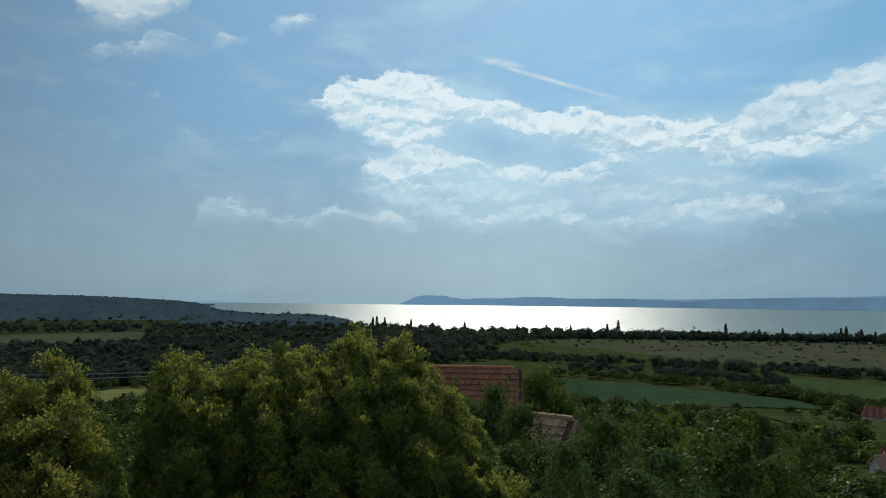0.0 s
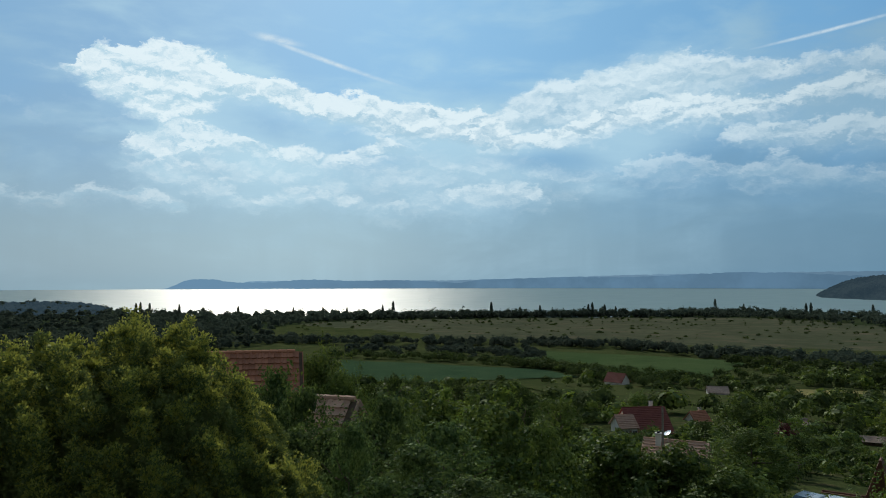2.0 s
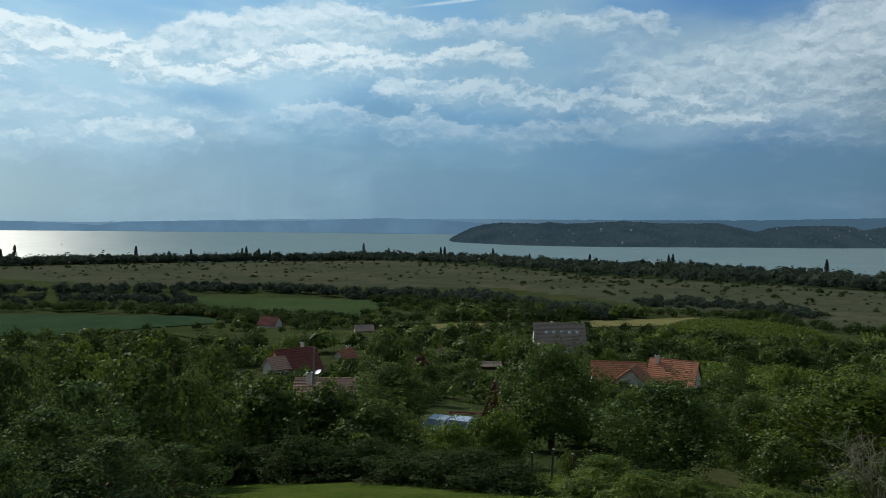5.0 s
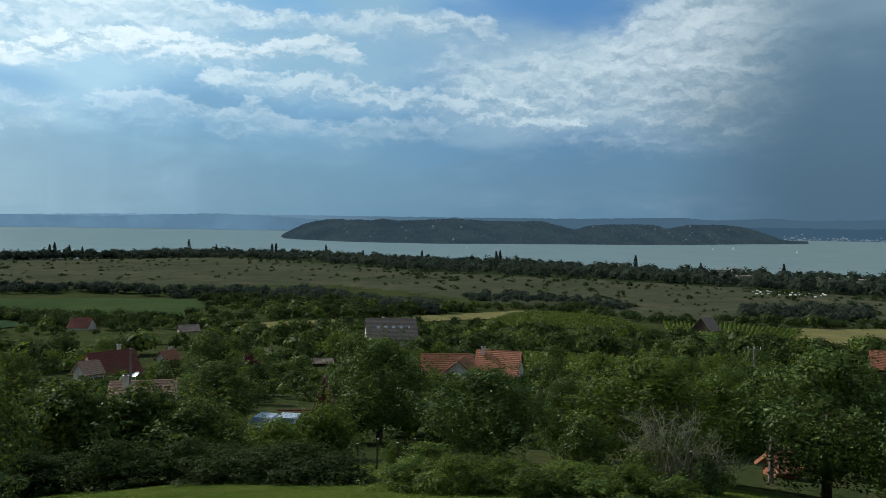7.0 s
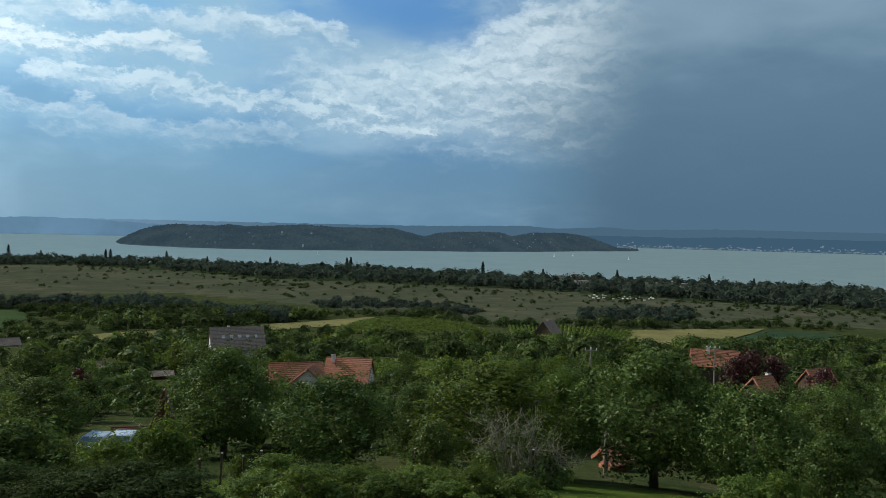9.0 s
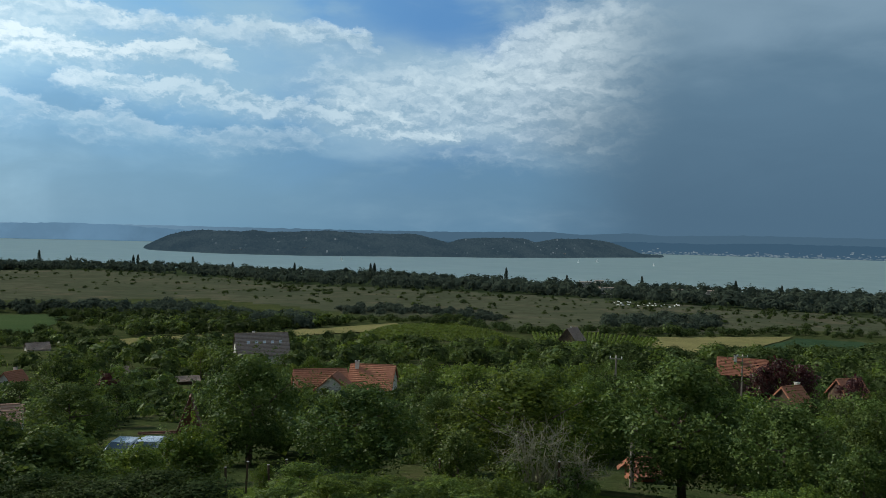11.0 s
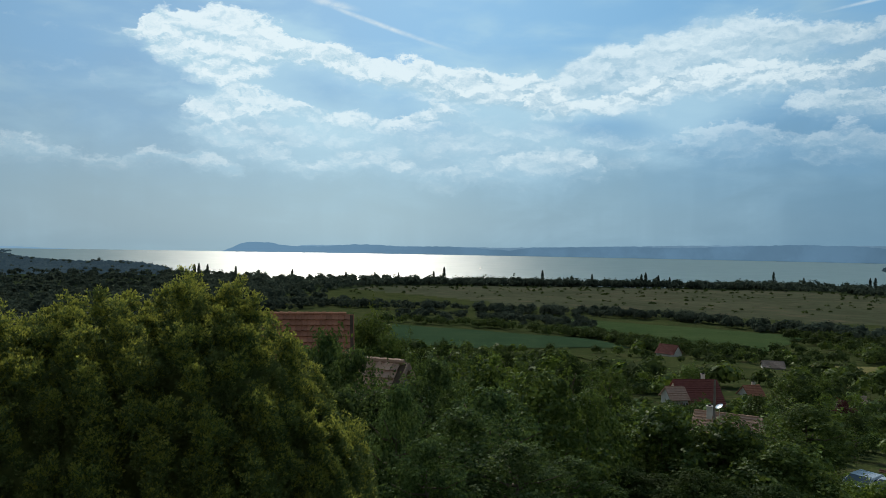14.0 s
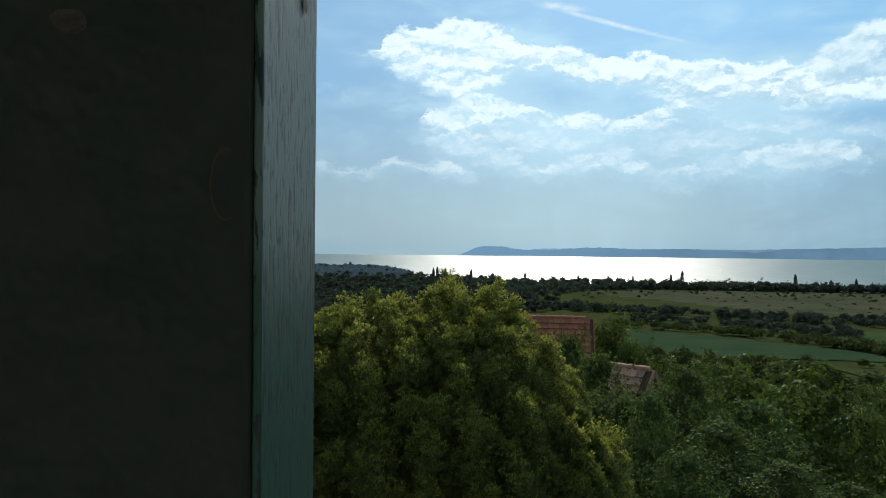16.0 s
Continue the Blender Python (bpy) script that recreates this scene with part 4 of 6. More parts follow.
# ---- garden plants near the house ----
def conifer(crest, label, seed, tufts, reach=11.4, deep=2.6, foot=44.6):
    """A broad arborvitae: a lumpy body of dense dark foliage, covered with upright tufts. Crest as bearing and elevation of the top."""
    rng = np.random.default_rng(seed)
    lo, hi = crest[0][0], crest[-1][0]
    mid = radians((lo + hi) / 2)
    base = np.array([reach * math.sin(mid), reach * math.cos(mid), foot])
    ob = new("arborvitae")
    ob.matrix_basis = Matrix.Translation(base)
    tagged(ob, label, "conifer")
    waves = [(rng.uniform(0, 2 * math.pi), 2 * math.pi / rng.uniform(0.32, 0.9), rng.uniform(0, 2 * math.pi)) for i in range(12)]

    def lumps(x, y):
        """Boughs that stand out and hollows between them, about -1 to 1."""
        return np.clip(sum(np.sin((x * math.cos(t) + y * math.sin(t)) * k + q) for t, k, q in waves) / 3.4, -1.0, 1.0)

    def body(az, w, out):
        """Point of the body at a bearing and a place from its near foot (-1) over the top to its far foot (1)."""
        top = EYE + reach * np.tan(np.radians(steps(az, crest))) - 0.68
        high = np.maximum(top - foot, 0.05)
        thick = deep * np.sqrt(np.clip(high / 4.6, 0.03, 1))
        up = (1 - np.abs(w) ** 2.2) ** (1 / 2.2)
        r = reach + w * (thick + out)
        a = np.radians(az)
        return np.stack([r * np.sin(a), r * np.cos(a), foot + (high + out) * up], -1)

    # rounded boughs over the whole body, each a bunch of short upright tufts
    n = tufts
    az = rng.uniform(lo, hi, n)
    turn = np.where(rng.uniform(0, 1, n) < 0.88, rng.uniform(-0.5 * math.pi, 0.14, n), rng.uniform(0.14, 0.45 * math.pi, n))
    w = np.sign(turn) * np.abs(np.sin(turn)) ** 0.9
    lump = lumps(np.radians(az) * reach, turn * 3.4)
    C = body(az, w, 0.30 * lump + rng.uniform(-0.12, 0.14, n))
    away = C - np.array([base[0], base[1], foot + 1.5])
    away /= np.linalg.norm(away, axis=1, keepdims=True)
    keep = (rng.uniform(0, 1, n) < 0.62 + 0.75 * lump) & (C[:, 2] > foot + 0.15)
    C, away, lump = C[keep], away[keep], lump[keep]
    girth = rng.uniform(0.07, 0.18, len(C)) * (1 + 0.3 * lump)
    per = 24
    D = away[:, None] * 0.75 + np.array([0, 0, 0.55]) + rng.normal(0, 0.62, (len(C), per, 3))
    D /= np.linalg.norm(D, axis=2, keepdims=True)
    P = (C[:, None] + D * np.array([1, 1, 1.9]) * (girth[:, None] * rng.uniform(0.55, 1.05, (len(C), per)))[..., None]).reshape(-1, 3)
    W = D.reshape(-1, 3) * 0.75 + np.array([0, 0, 0.75]) + rng.normal(0, 0.22, P.shape)
    W /= np.linalg.norm(W, axis=1, keepdims=True)
    n, k = len(P), 13
    fresh = np.repeat(rng.uniform(0, 1, len(C)) < np.clip(0.55 + 0.5 * lump, 0.15, 0.95), per)
    long = rng.uniform(0.06, 0.12, (n, 1))
    u = rng.uniform(0, 1, (n, k))
    side = rng.normal(0, 1, (n, k, 3))
    side -= (side * W[:, None]).sum(-1, keepdims=True) * W[:, None]
    side /= np.linalg.norm(side, axis=2, keepdims=True)
    wide = long * 0.40 * np.sin(np.pi * np.clip(u * 0.72 + 0.22, 0, 1))
    pts = P[:, None] + W[:, None] * (u * long)[..., None] + side * (wide * rng.uniform(0.3, 1.1, (n, k)))[..., None]
    grow = W[:, None] * 0.8 + side * (0.35 + 0.3 * u[..., None]) + rng.normal(0, 0.35, (n, k, 3))
    grow /= np.linalg.norm(grow, axis=2, keepdims=True)
    flat = np.cross(grow, side + rng.normal(0, 0.5, (n, k, 3)))
    flat /= np.linalg.norm(flat, axis=2, keepdims=True)
    ln, wd = rng.uniform(0.026, 0.050, (n, k, 1)), rng.uniform(0.007, 0.013, (n, k, 1))
    v = np.stack([pts, pts + grow * ln * 0.5 + flat * wd, pts + grow * ln, pts + grow * ln * 0.5 - flat * wd], 2).reshape(-1, 3)
    tip = ((u > 0.45) & fresh[:, None] & (D.reshape(-1, 3)[:, 2:] > 0.45)).ravel().astype(int)
    mesh_object("sprays", v - base, np.arange(len(v)).reshape(-1, 4), [LEAF["conifer"], LEAF["tip"]], ob, index=tip)
    # the dense dark body within that no light gets through, with short shoots on it
    ga, gt = np.meshgrid(np.linspace(lo, hi, 110), np.linspace(-0.5 * math.pi, 0.5 * math.pi, 90), indexing="ij")
    gw = np.sign(gt) * np.abs(np.sin(gt)) ** 0.9
    q = body(ga.ravel(), gw.ravel(), 0.20 * lumps(np.radians(ga.ravel()) * reach, gt.ravel() * 3.4) - 0.16) + rng.normal(0, 0.02, (ga.size, 3))
    i, j = np.meshgrid(np.arange(109), np.arange(89), indexing="ij")
    f = np.stack([i * 90 + j, (i + 1) * 90 + j, (i + 1) * 90 + j + 1, i * 90 + j + 1], -1).reshape(-1, 4)
    mesh_object("inner_foliage", q - base, f, LEAF["conifer"], ob)
    q = np.repeat(q[(gt.ravel() < 0.4)], 4, axis=0)
    q = q + rng.normal(0, 0.05, q.shape)
    v, f = leaf_quads(q - base, rng.normal(0, 1, q.shape), 0.05, rng, slim=0.5)
    mesh_object("inner_sprays", v, f, LEAF["conifer"], ob)
    v, f = tube([(0, 0, -0.3), (0.05, 0, 0.9), (0, 0.05, 2.2)], [0.2, 0.16, 0.06], 8)
    mesh_object("trunk", v, f, BARK, ob, smooth=True)
    return ob


conifer([(-15.0, -20), (-13.6, -13.5), (-12.8, -8.0), (-11.8, -4.0), (-10.8, -3.9), (-9.4, -4.7), (-7.8, -4.3), (-6.2, -4.5), (-4.4, -2.9), (-3.0, -3.9), (-1.5, -3.8), (0.2, -3.3), (1.4, -2.9), (2.6, -3.3), (4.0, -3.6), (5.0, -3.5), (6.4, -4.1),
         (7.4, -4.7), (8.2, -5.5), (9.0, -6.9), (9.6, -8.4), (11.2, -9.4), (12.3, -11.0), (13.0, -13.2), (14.2, -14.6), (15.1, -17.0), (16.2, -23)],
        "large dense golden green arborvitae below the porch", 31, 2900)
conifer([(-29, -12), (-27, -7.0), (-25, -6.0), (-23.4, -6.6), (-21.8, -5.2), (-20.6, -5.4), (-19.2, -4.3), (-18.2, -4.7), (-17.4, -6.0), (-16.4, -8.0), (-15.6, -10.5), (-14.6, -15.0), (-13.6, -22)],
        "smaller golden green arborvitae beside the large one", 32, 1350, 10.4, 2.2)

KIND = {"walnut": 0, "bright": 1, "plum": 2, "shrub": 3, "small": 4, "orchard": 5, "hedge": 6}
WIDE = [5.4, 5.0, 4.6, 4.4, 2.8, 4.2, 4.4]
# sort, bearing, distance, elevation of the top, width
GARDEN_A = [
    ("walnut", 59.45, 47, -8.48, 7.1),
    ("walnut", 67.63, 36, -10.57, 6.4),
    ("walnut", 73.53, 43, -11.16, 4.2),
    ("bright", 79.95, 34, -9.84, 7.2),
    ("orchard", 75.34, 30, -14.01, 2.5),
    ("bright", 84.56, 38, -10.41, 4.3),
    ("walnut", 91.98, 37, -7.64, 7.6),
    ("walnut", 98.88, 34, -10.0, 5.1),
    ("walnut", 103.46, 40, -10.2, 4.5),
    ("orchard", 103.7, 30, -12.53, 3.0),
    ("walnut", 47.4, 56, -10.06, 7.0),
    ("shrub", 33.41, 33, -12.3, 4.6),
    ("shrub", 37.74, 33.5, -11.15, 5.8),
    ("shrub", 42.02, 33.5, -11.7, 5.8),
    ("shrub", 45.81, 32.5, -13.1, 5.0),
    ("shrub", 48.29, 33, -14.69, 2.7),
    ("plum", 20.5, 23, -8.44, 3.3),
    ("orchard", 28.59, 26, -8.67, 4.5),
    ("plum", 24.74, 20, -10.59, 3.3),
    ("plum", 17.65, 18, -10.43, 2.0),
]
GARDEN_B = [
    ("orchard", 32.08, 29, -10.05, 3.3),
    ("plum", 26.5, 16.5, -14.41, 2.9),
    ("plum", 19.74, 15.5, -14.43, 2.2),
    ("plum", 30.84, 19, -15.25, 2.4),
    ("walnut", 15.6, 47, -4.8, 5.0),
    ("walnut", 17.3, 45, -6.3, 4.6),
    ("small", 50.45, 36, -14.81, 3.3),
    ("small", 55.21, 37, -14.52, 3.6),
    ("small", 47.25, 33, -15.63, 2.7),
    ("small", 63.21, 29.5, -16.44, 2.7),
    ("small", 66.69, 28.5, -17.35, 2.5),
    ("small", 70.2, 28, -18.03, 2.4),
    ("small", 73.71, 27.5, -18.41, 2.4),
    ("small", 76.98, 27, -18.58, 2.2),
    ("small", 79.99, 26.5, -18.7, 2.1),
    ("small", 60.64, 31, -16.39, 1.2),
    ("small", 51.86, 34, -14.56, 3.1),
    ("small", 55.25, 37, -13.44, 3.6),
    ("small", 98.39, 27, -16.2, 2.5),
]
GARDEN_C = [
    ("orchard", 10.2, 27, -7.0, 3.2),
    ("orchard", 12.7, 27, -6.9, 3.0),
    ("orchard", 17.3, 21, -10.7, 3.4),
    ("plum", 10.6, 25, -7.9, 3.0),
    ("plum", 12.3, 26, -6.5, 2.6),
    ("plum", 14.4, 24, -7.9, 3.0),
    ("plum", 13.6, 20, -10.8, 3.0),
    ("plum", 16.3, 20.5, -10.9, 3.2),
    ("plum", 18.9, 22, -10.2, 3.0),
    ("plum", 22.6, 18, -12.2, 3.2),
    ("orchard", 24.2, 27, -8.3, 3.8),
    ("small", 100.72, 27, -15.63, 2.0),
    ("walnut", 81.85, 55, -9.08, 7.9),
    ("walnut", 85.24, 60, -9.53, 6.8),
]
placed = set()
for i, az in enumerate(np.arange(35.0, 57.0, 2.6)):
    GARDEN_C.append(("hedge", float(az), float(np.interp(az, [35, 46, 52.7, 57], [30.0, 27.4, 23.6, 22.8])) + 0.4 * math.sin(i * 2.1), float(np.interp(az, [35, 46, 57], [-15.6, -16.2, -17.0])) + 0.5 * math.sin(i * 3.7), 3.2))
for i, az in enumerate(np.arange(61.6, 83.0, 1.9)):
    GARDEN_C.append(("small", float(az), 19.4 + 0.5 * math.sin(i * 2.1), -18.0 + 0.6 * math.sin(i * 3.7), 1.9))
for sort, az, r, el, wide in GARDEN_A + GARDEN_B + GARDEN_C:
    i = KIND[sort]
    tall = max(0.6, EYE + r * math.tan(radians(el)) - float(height(az, r)))
    m = Matrix.Translation(spot(az, r, -0.05)) @ pose(0, 0, 0, 0, 0, RNG.uniform(0, 360)) @ Matrix.Diagonal((wide * 1.06 / WIDE[i], wide * 1.06 / WIDE[i], tall / NEAR_TALL[i], 1))
    put_plant(NEAR[i], m, i not in placed)
    placed.add(i)


def bare_shrub(az, r, wide, tall, seed):
    """A half-dead shrub: a thicket of grey twigs."""
    rng = np.random.default_rng(seed)
    ob = new("bare_shrub")
    ob.matrix_basis = Matrix.Translation(spot(az, r))
    tagged(ob, "half-dead shrub with bare grey arching twigs", "shrub")
    twigs = []
    for i in range(46):
        th, reach, up = rng.uniform(0, 6.28), wide * 0.5 * rng.uniform(0.3, 1), tall * rng.uniform(0.6, 1.05)
        e = Vector((reach * math.cos(th), reach * math.sin(th), up * rng.uniform(0.45, 0.95)))
        mid = Vector((e.x * 0.45, e.y * 0.45, up * 0.75))
        twigs.append(tube([(0.15 * math.cos(th), 0.15 * math.sin(th), -0.1), mid, e], [0.026, 0.013, 0.005], 5))
        for j in range(9):
            s = mid.lerp(e, rng.uniform(0, 0.9))
            q = s + Vector(rng.normal(0, 0.30, 3)) + Vector((0, 0, 0.15))
            twigs.append(tube([s, (s + q) / 2 + Vector(rng.normal(0, 0.05, 3)), q], [0.008, 0.006, 0.003], 4))
    v, f = joined(twigs)
    mesh_object("twig_thicket", v, f, DEADWOOD, ob)
    p, d = crown_of(rng, tall * 0.75, wide * 0.85, 14, 2600, 0.02)
    v, f = leaf_quads(p, d, 0.09, rng)
    mesh_object("leaves", v, f, LEAF["walnut"], ob)


bare_shrub(81.2, 27.0, 4.4, 2.9, 41)
bare_shrub(83.8, 27.5, 3.2, 1.8, 42)


def vine_post(az, r, tall):
    ob = new("fence_post")
    ob.matrix_basis = Matrix.Translation(spot(az, r)) @ pose(0, 0, 0, RNG.uniform(-3, 3), RNG.uniform(-3, 3), RNG.uniform(0, 90))
    tagged(ob, "grey weathered wooden fence post in the garden", "post", "garden fence posts")
    part("shaft", box((0.07, 0.07, tall + 0.3), (0, 0, tall / 2 - 0.15), 0.01), WOOD_DARK, ob)
    part("cap", box((0.08, 0.08, 0.03), (0, 0, tall + 0.012), 0.008), CONCRETE, ob)


for az, r, tall in [(57.9, 30, 1.0), (59.3, 29, 1.2), (61.0, 30.5, 1.0), (74.0, 30, 1.2), (83.0, 26.6, 1.4), (62.2, 31, 1.2)]:
    vine_post(az, r, tall)


# ---- houses and garden things ----
def roof_courses(long, run, rise, n, y_sign):
    """One slope of a tiled roof as overlapping courses, eave to ridge; x along the ridge."""
    slope = math.hypot(run, rise)
    up = Vector((0, -y_sign * run / slope, rise / slope))
    out = Vector((0, y_sign * rise / slope, run / slope))
    eave = Vector((0, y_sign * run, 0))
    line = []
    for i in range(n):
        line += [(slope * i / n, 0.11), (slope * (i + 1) / n, 0.03)]
    line += [(slope, -0.05), (0.0, -0.02)]
    v = [eave + up * s + out * t + Vector((x, 0, 0)) for s, t in line for x in (-long / 2, long / 2)]
    m = len(line)
    f = [(2 * i, 2 * i + 1, 2 * ((i + 1) % m) + 1, 2 * ((i + 1) % m)) for i in range(m)]
    f += [tuple(range(0, 2 * m, 2))[::-1], tuple(range(1, 2 * m, 2))]
    return v, f


TILE_SHAPE = {}


def tile_mesh(mat):
    """A clay pan tile, 0.30 wide and 0.40 long, with a rolled edge."""
    if mat.name not in TILE_SHAPE:
        xs = [(-0.15, 0.0), (-0.11, 0.035), (-0.06, 0.04), (-0.02, 0.008), (0.07, 0.0), (0.15, 0.004)]
        v = [(x, y, z + (0.060 if y < 0 else 0.0)) for y in (-0.2, 0.2) for x, z in xs] + [(x, -0.2, z - 0.01) for x, z in xs]
        n = len(xs)
        f = [(i, i + 1, n + i + 1, n + i) for i in range(n - 1)] + [(2 * n + i, 2 * n + i + 1, i + 1, i) for i in range(n - 1)]
        me = bpy.data.meshes.new("tile")
        me.from_pydata(v, [], f)
        me.materials.append(mat)
        TILE_SHAPE[mat.name] = me
    return TILE_SHAPE[mat.name]


def window_in(house, x, y, z, w, h, face=-1):
    """A casement on the front (face -1) or back wall."""
    bm = bmesh.new()
    for dx, dz, sx, sz in ((0, h / 2, w, 0.07), (0, -h / 2, w, 0.07), (-w / 2, 0, 0.07, h), (w / 2, 0, 0.07, h), (0, 0, 0.05, h)):
        box((sx, 0.07, sz), (x + dx, y + face * 0.03, z + dz), 0.0, 0, bm)
    win = part("window", bm, WHITE_PAINT, house, "white wooden window frame")
    part("pane", box((w - 0.05, 0.02, h - 0.05), (x, y + face * 0.012, z)), DARK_GLASS, win)
    part("sill", box((w + 0.14, 0.16, 0.05), (x, y + face * 0.08, z - h / 2 - 0.06), 0.005), CONCRETE, win)


def chimney_on(house, x, y, z0, z1, w=0.55, mat=None):
    ch = part("chimney", box((w, w, z1 - z0), (x, y, (z0 + z1) / 2), 0.02), mat or PLASTER, house, "plastered chimney")
    part("chimney_cap", box((w + 0.16, w + 0.16, 0.10), (x, y, z1 + 0.05), 0.02), CONCRETE, ch)
    part("flue", box((w * 0.5, w * 0.5, 0.16), (x, y, z1 + 0.17), 0.02), RUBBER, ch)


def house(az, r, turn, long, wide, eave, rise, tile, wall, label, chimney=None, windows=(), hang=0.45, courses=None, sink=0.6, pieces=0, lift=0.0, skylights=0, name="house"):
    """A gabled house. turn 0: the ridge lies across the line of sight; local -y faces the viewer's side."""
    ob = new(name)
    ob.matrix_basis = Matrix.Translation(spot(az, r, lift)) @ pose(0, 0, 0, 0, 0, -az + turn)
    tagged(ob, label, "house")
    L, W = long / 2, wide / 2
    v = [(-L, -W, -sink), (L, -W, -sink), (L, W, -sink), (-L, W, -sink), (-L, -W, eave), (L, -W, eave), (L, W, eave), (-L, W, eave), (-L, 0, eave + rise), (L, 0, eave + rise)]
    f = [(0, 1, 5, 4), (2, 3, 7, 6), (1, 2, 6, 9, 5), (3, 0, 4, 8, 7), (3, 2, 1, 0), (4, 5, 9, 8), (6, 7, 8, 9)]
    mesh_object("wall", v, f, wall, ob)
    run = W + hang
    drop = rise * hang / W
    n = courses or max(6, int(math.hypot(run, rise) / 0.36))
    for sign in (-1, 1):
        if pieces and sign < 0:
            v, f = roof_courses(long + 0.5, run, rise + drop, 2, sign)
            sl = mesh_object("roof", [Vector(p) + Vector((0, 0, eave - drop + 0.02)) for p in v], f, WOOD_DARK, ob)
            slope = math.hypot(run, rise + drop)
            pitch = math.atan2(rise + drop, run)
            rows, cols = int(slope / 0.34), int((long + 0.5) / 0.29)
            for a in range(rows):
                for b in range(cols):
                    t = new("tile", tile_mesh(tile))
                    t.parent = sl
                    s = 0.17 + 0.34 * a
                    t.matrix_basis = Matrix.Translation((-(long + 0.5) / 2 + 0.145 + 0.29 * b, -run + s * math.cos(pitch), eave - drop + 0.125 + s * math.sin(pitch))) @ Euler((pitch + RNG.normal(0, 0.012), RNG.normal(0, 0.012), RNG.normal(0, 0.015))).to_matrix().to_4x4()
        else:
            v, f = roof_courses(long + 0.5, run, rise + drop, n, sign)
            mesh_object("roof", [Vector(p) + Vector((0, 0, eave - drop + 0.06)) for p in v], f, tile, ob)
    x0 = -(long + 0.5) / 2
    pts, rad = [], []
    for i in range(int((long + 0.5) / 0.4)):
        for d, q in ((0.0, 0.125), (0.36, 0.105)):
            pts.append((x0 + 0.4 * i + d, 0, eave + rise + 0.09))
            rad.append(q)
    v, f = tube(pts, rad, 8)
    mesh_object("ridge_cap", v, f, tile, ob)
    for sx in (-1, 1):
        bm = bmesh.new()
        for sy in (-1, 1):
            slope = math.hypot(run, rise + drop)
            b = box((0.05, slope, 0.2), (0, 0, 0), 0.0)
            bmesh.ops.transform(b, matrix=Matrix.Translation((sx * (L + 0.26), sy * run / 2, eave - drop + (rise + drop) / 2)) @ Euler((-sy * math.atan2(rise + drop, run), 0, 0)).to_matrix().to_4x4(), verts=b.verts)
            tmp = bpy.data.meshes.new("tmp")
            b.to_mesh(tmp)
            b.free()
            bm.from_mesh(tmp)
            bpy.data.meshes.remove(tmp)
        part("verge_board", bm, WOOD_DARK if tile == TILE_GREY else tile, ob)
    if chimney:
        x, y, top = chimney
        chimney_on(ob, x, y, eave + rise * (1 - abs(y) / W) - 0.4, eave + rise + top)
    for w in windows:
        window_in(ob, *w)
    for i in range(skylights):
        x = -L * 0.55 + i * (long * 0.62 / max(1, skylights - 1))
        y = -W * 0.45
        z = eave + rise * 0.55 + 0.10
        pitch = math.atan2(rise + drop, run)
        b = box((0.7, 0.95, 0.10), (0, 0, 0), 0.02)
        bmesh.ops.transform(b, matrix=Matrix.Translation((x, y, z)) @ Euler((pitch, 0, 0)).to_matrix().to_4x4(), verts=b.verts)
        sk = part("skylight", b, WHITE_PAINT, ob, "tilted roof window")
        b = box((0.56, 0.8, 0.03), (0, 0, 0.05), 0.005)
        bmesh.ops.transform(b, matrix=Matrix.Translation((x, y, z)) @ Euler((pitch, 0, 0)).to_matrix().to_4x4(), verts=b.verts)
        part("pane", b, SKYLIGHT, sk)
    return ob


def top_lift(az, r, el, tall):
    """How far a house of that height must be raised for its ridge to stand at an elevation."""
    return EYE + r * math.tan(radians(el)) - tall - float(height(az, r))


def ridge_house(az, r, el, turn, long, wide, eave, rise, *args, **more):
    house(az, r, turn, long, wide, eave, rise, *args, lift=top_lift(az, r, el, eave + rise), sink=6.0, **more)


ridge_house(10.4, 37.0, -5.45, -2, 4.6, 6.4, 4.2, 3.2, TILE_ORANGE, PLASTER, "plastered house with an orange clay tile roof behind trees", pieces=1, windows=((0.8, -3.2, 2.4, 1.0, 1.2),))
ridge_house(16.8, 27.0, -9.0, -26, 1.2, 2.2, 2.0, 1.05, TILE_PINK, PLASTER, "small outbuilding with a weathered pale tile roof", pieces=1)
ridge_house(40.1, 140.0, -9.3, 24, 7.6, 7.4, 3.0, 3.6, TILE_RED, PLASTER, "white house with a dark red roof", chimney=(2.0, 1.2, 0.8), windows=((-2.5, -4.0, 1.5, 1.1, 1.3), (0.2, -4.0, 1.5, 1.1, 1.3), (2.7, -4.0, 1.5, 1.1, 1.3)))
ridge_house(38.7, 137.0, -9.9, 24, 3.0, 4.4, 2.6, 1.6, TILE_PINK, PLASTER, "low white wing with a pale tile roof", windows=((-0.8, -2.5, 1.4, 0.9, 1.1), (0.9, -2.5, 1.4, 0.9, 1.1)))
ridge_house(42.3, 84.0, -11.55, -8, 6.2, 5.2, 2.7, 1.9, TILE_PINK, PLASTER, "old house with a weathered pale tile roof and chimney", chimney=(-1.7, -0.6, 0.75))
ridge_house(43.9, 165.0, -9.4, 40, 3.6, 3.8, 2.4, 1.8, TILE_ORANGE, PLASTER, "small house with an orange tile roof", chimney=(0.8, 0.3, 0.6))
ridge_house(38.3, 276.0, -6.88, -30, 6.8, 5.6, 3.4, 2.6, TILE_RED, PLASTER, "small house with a red tile roof by the crop field", windows=((-1.5, -2.8, 1.6, 0.9, 1.2),))
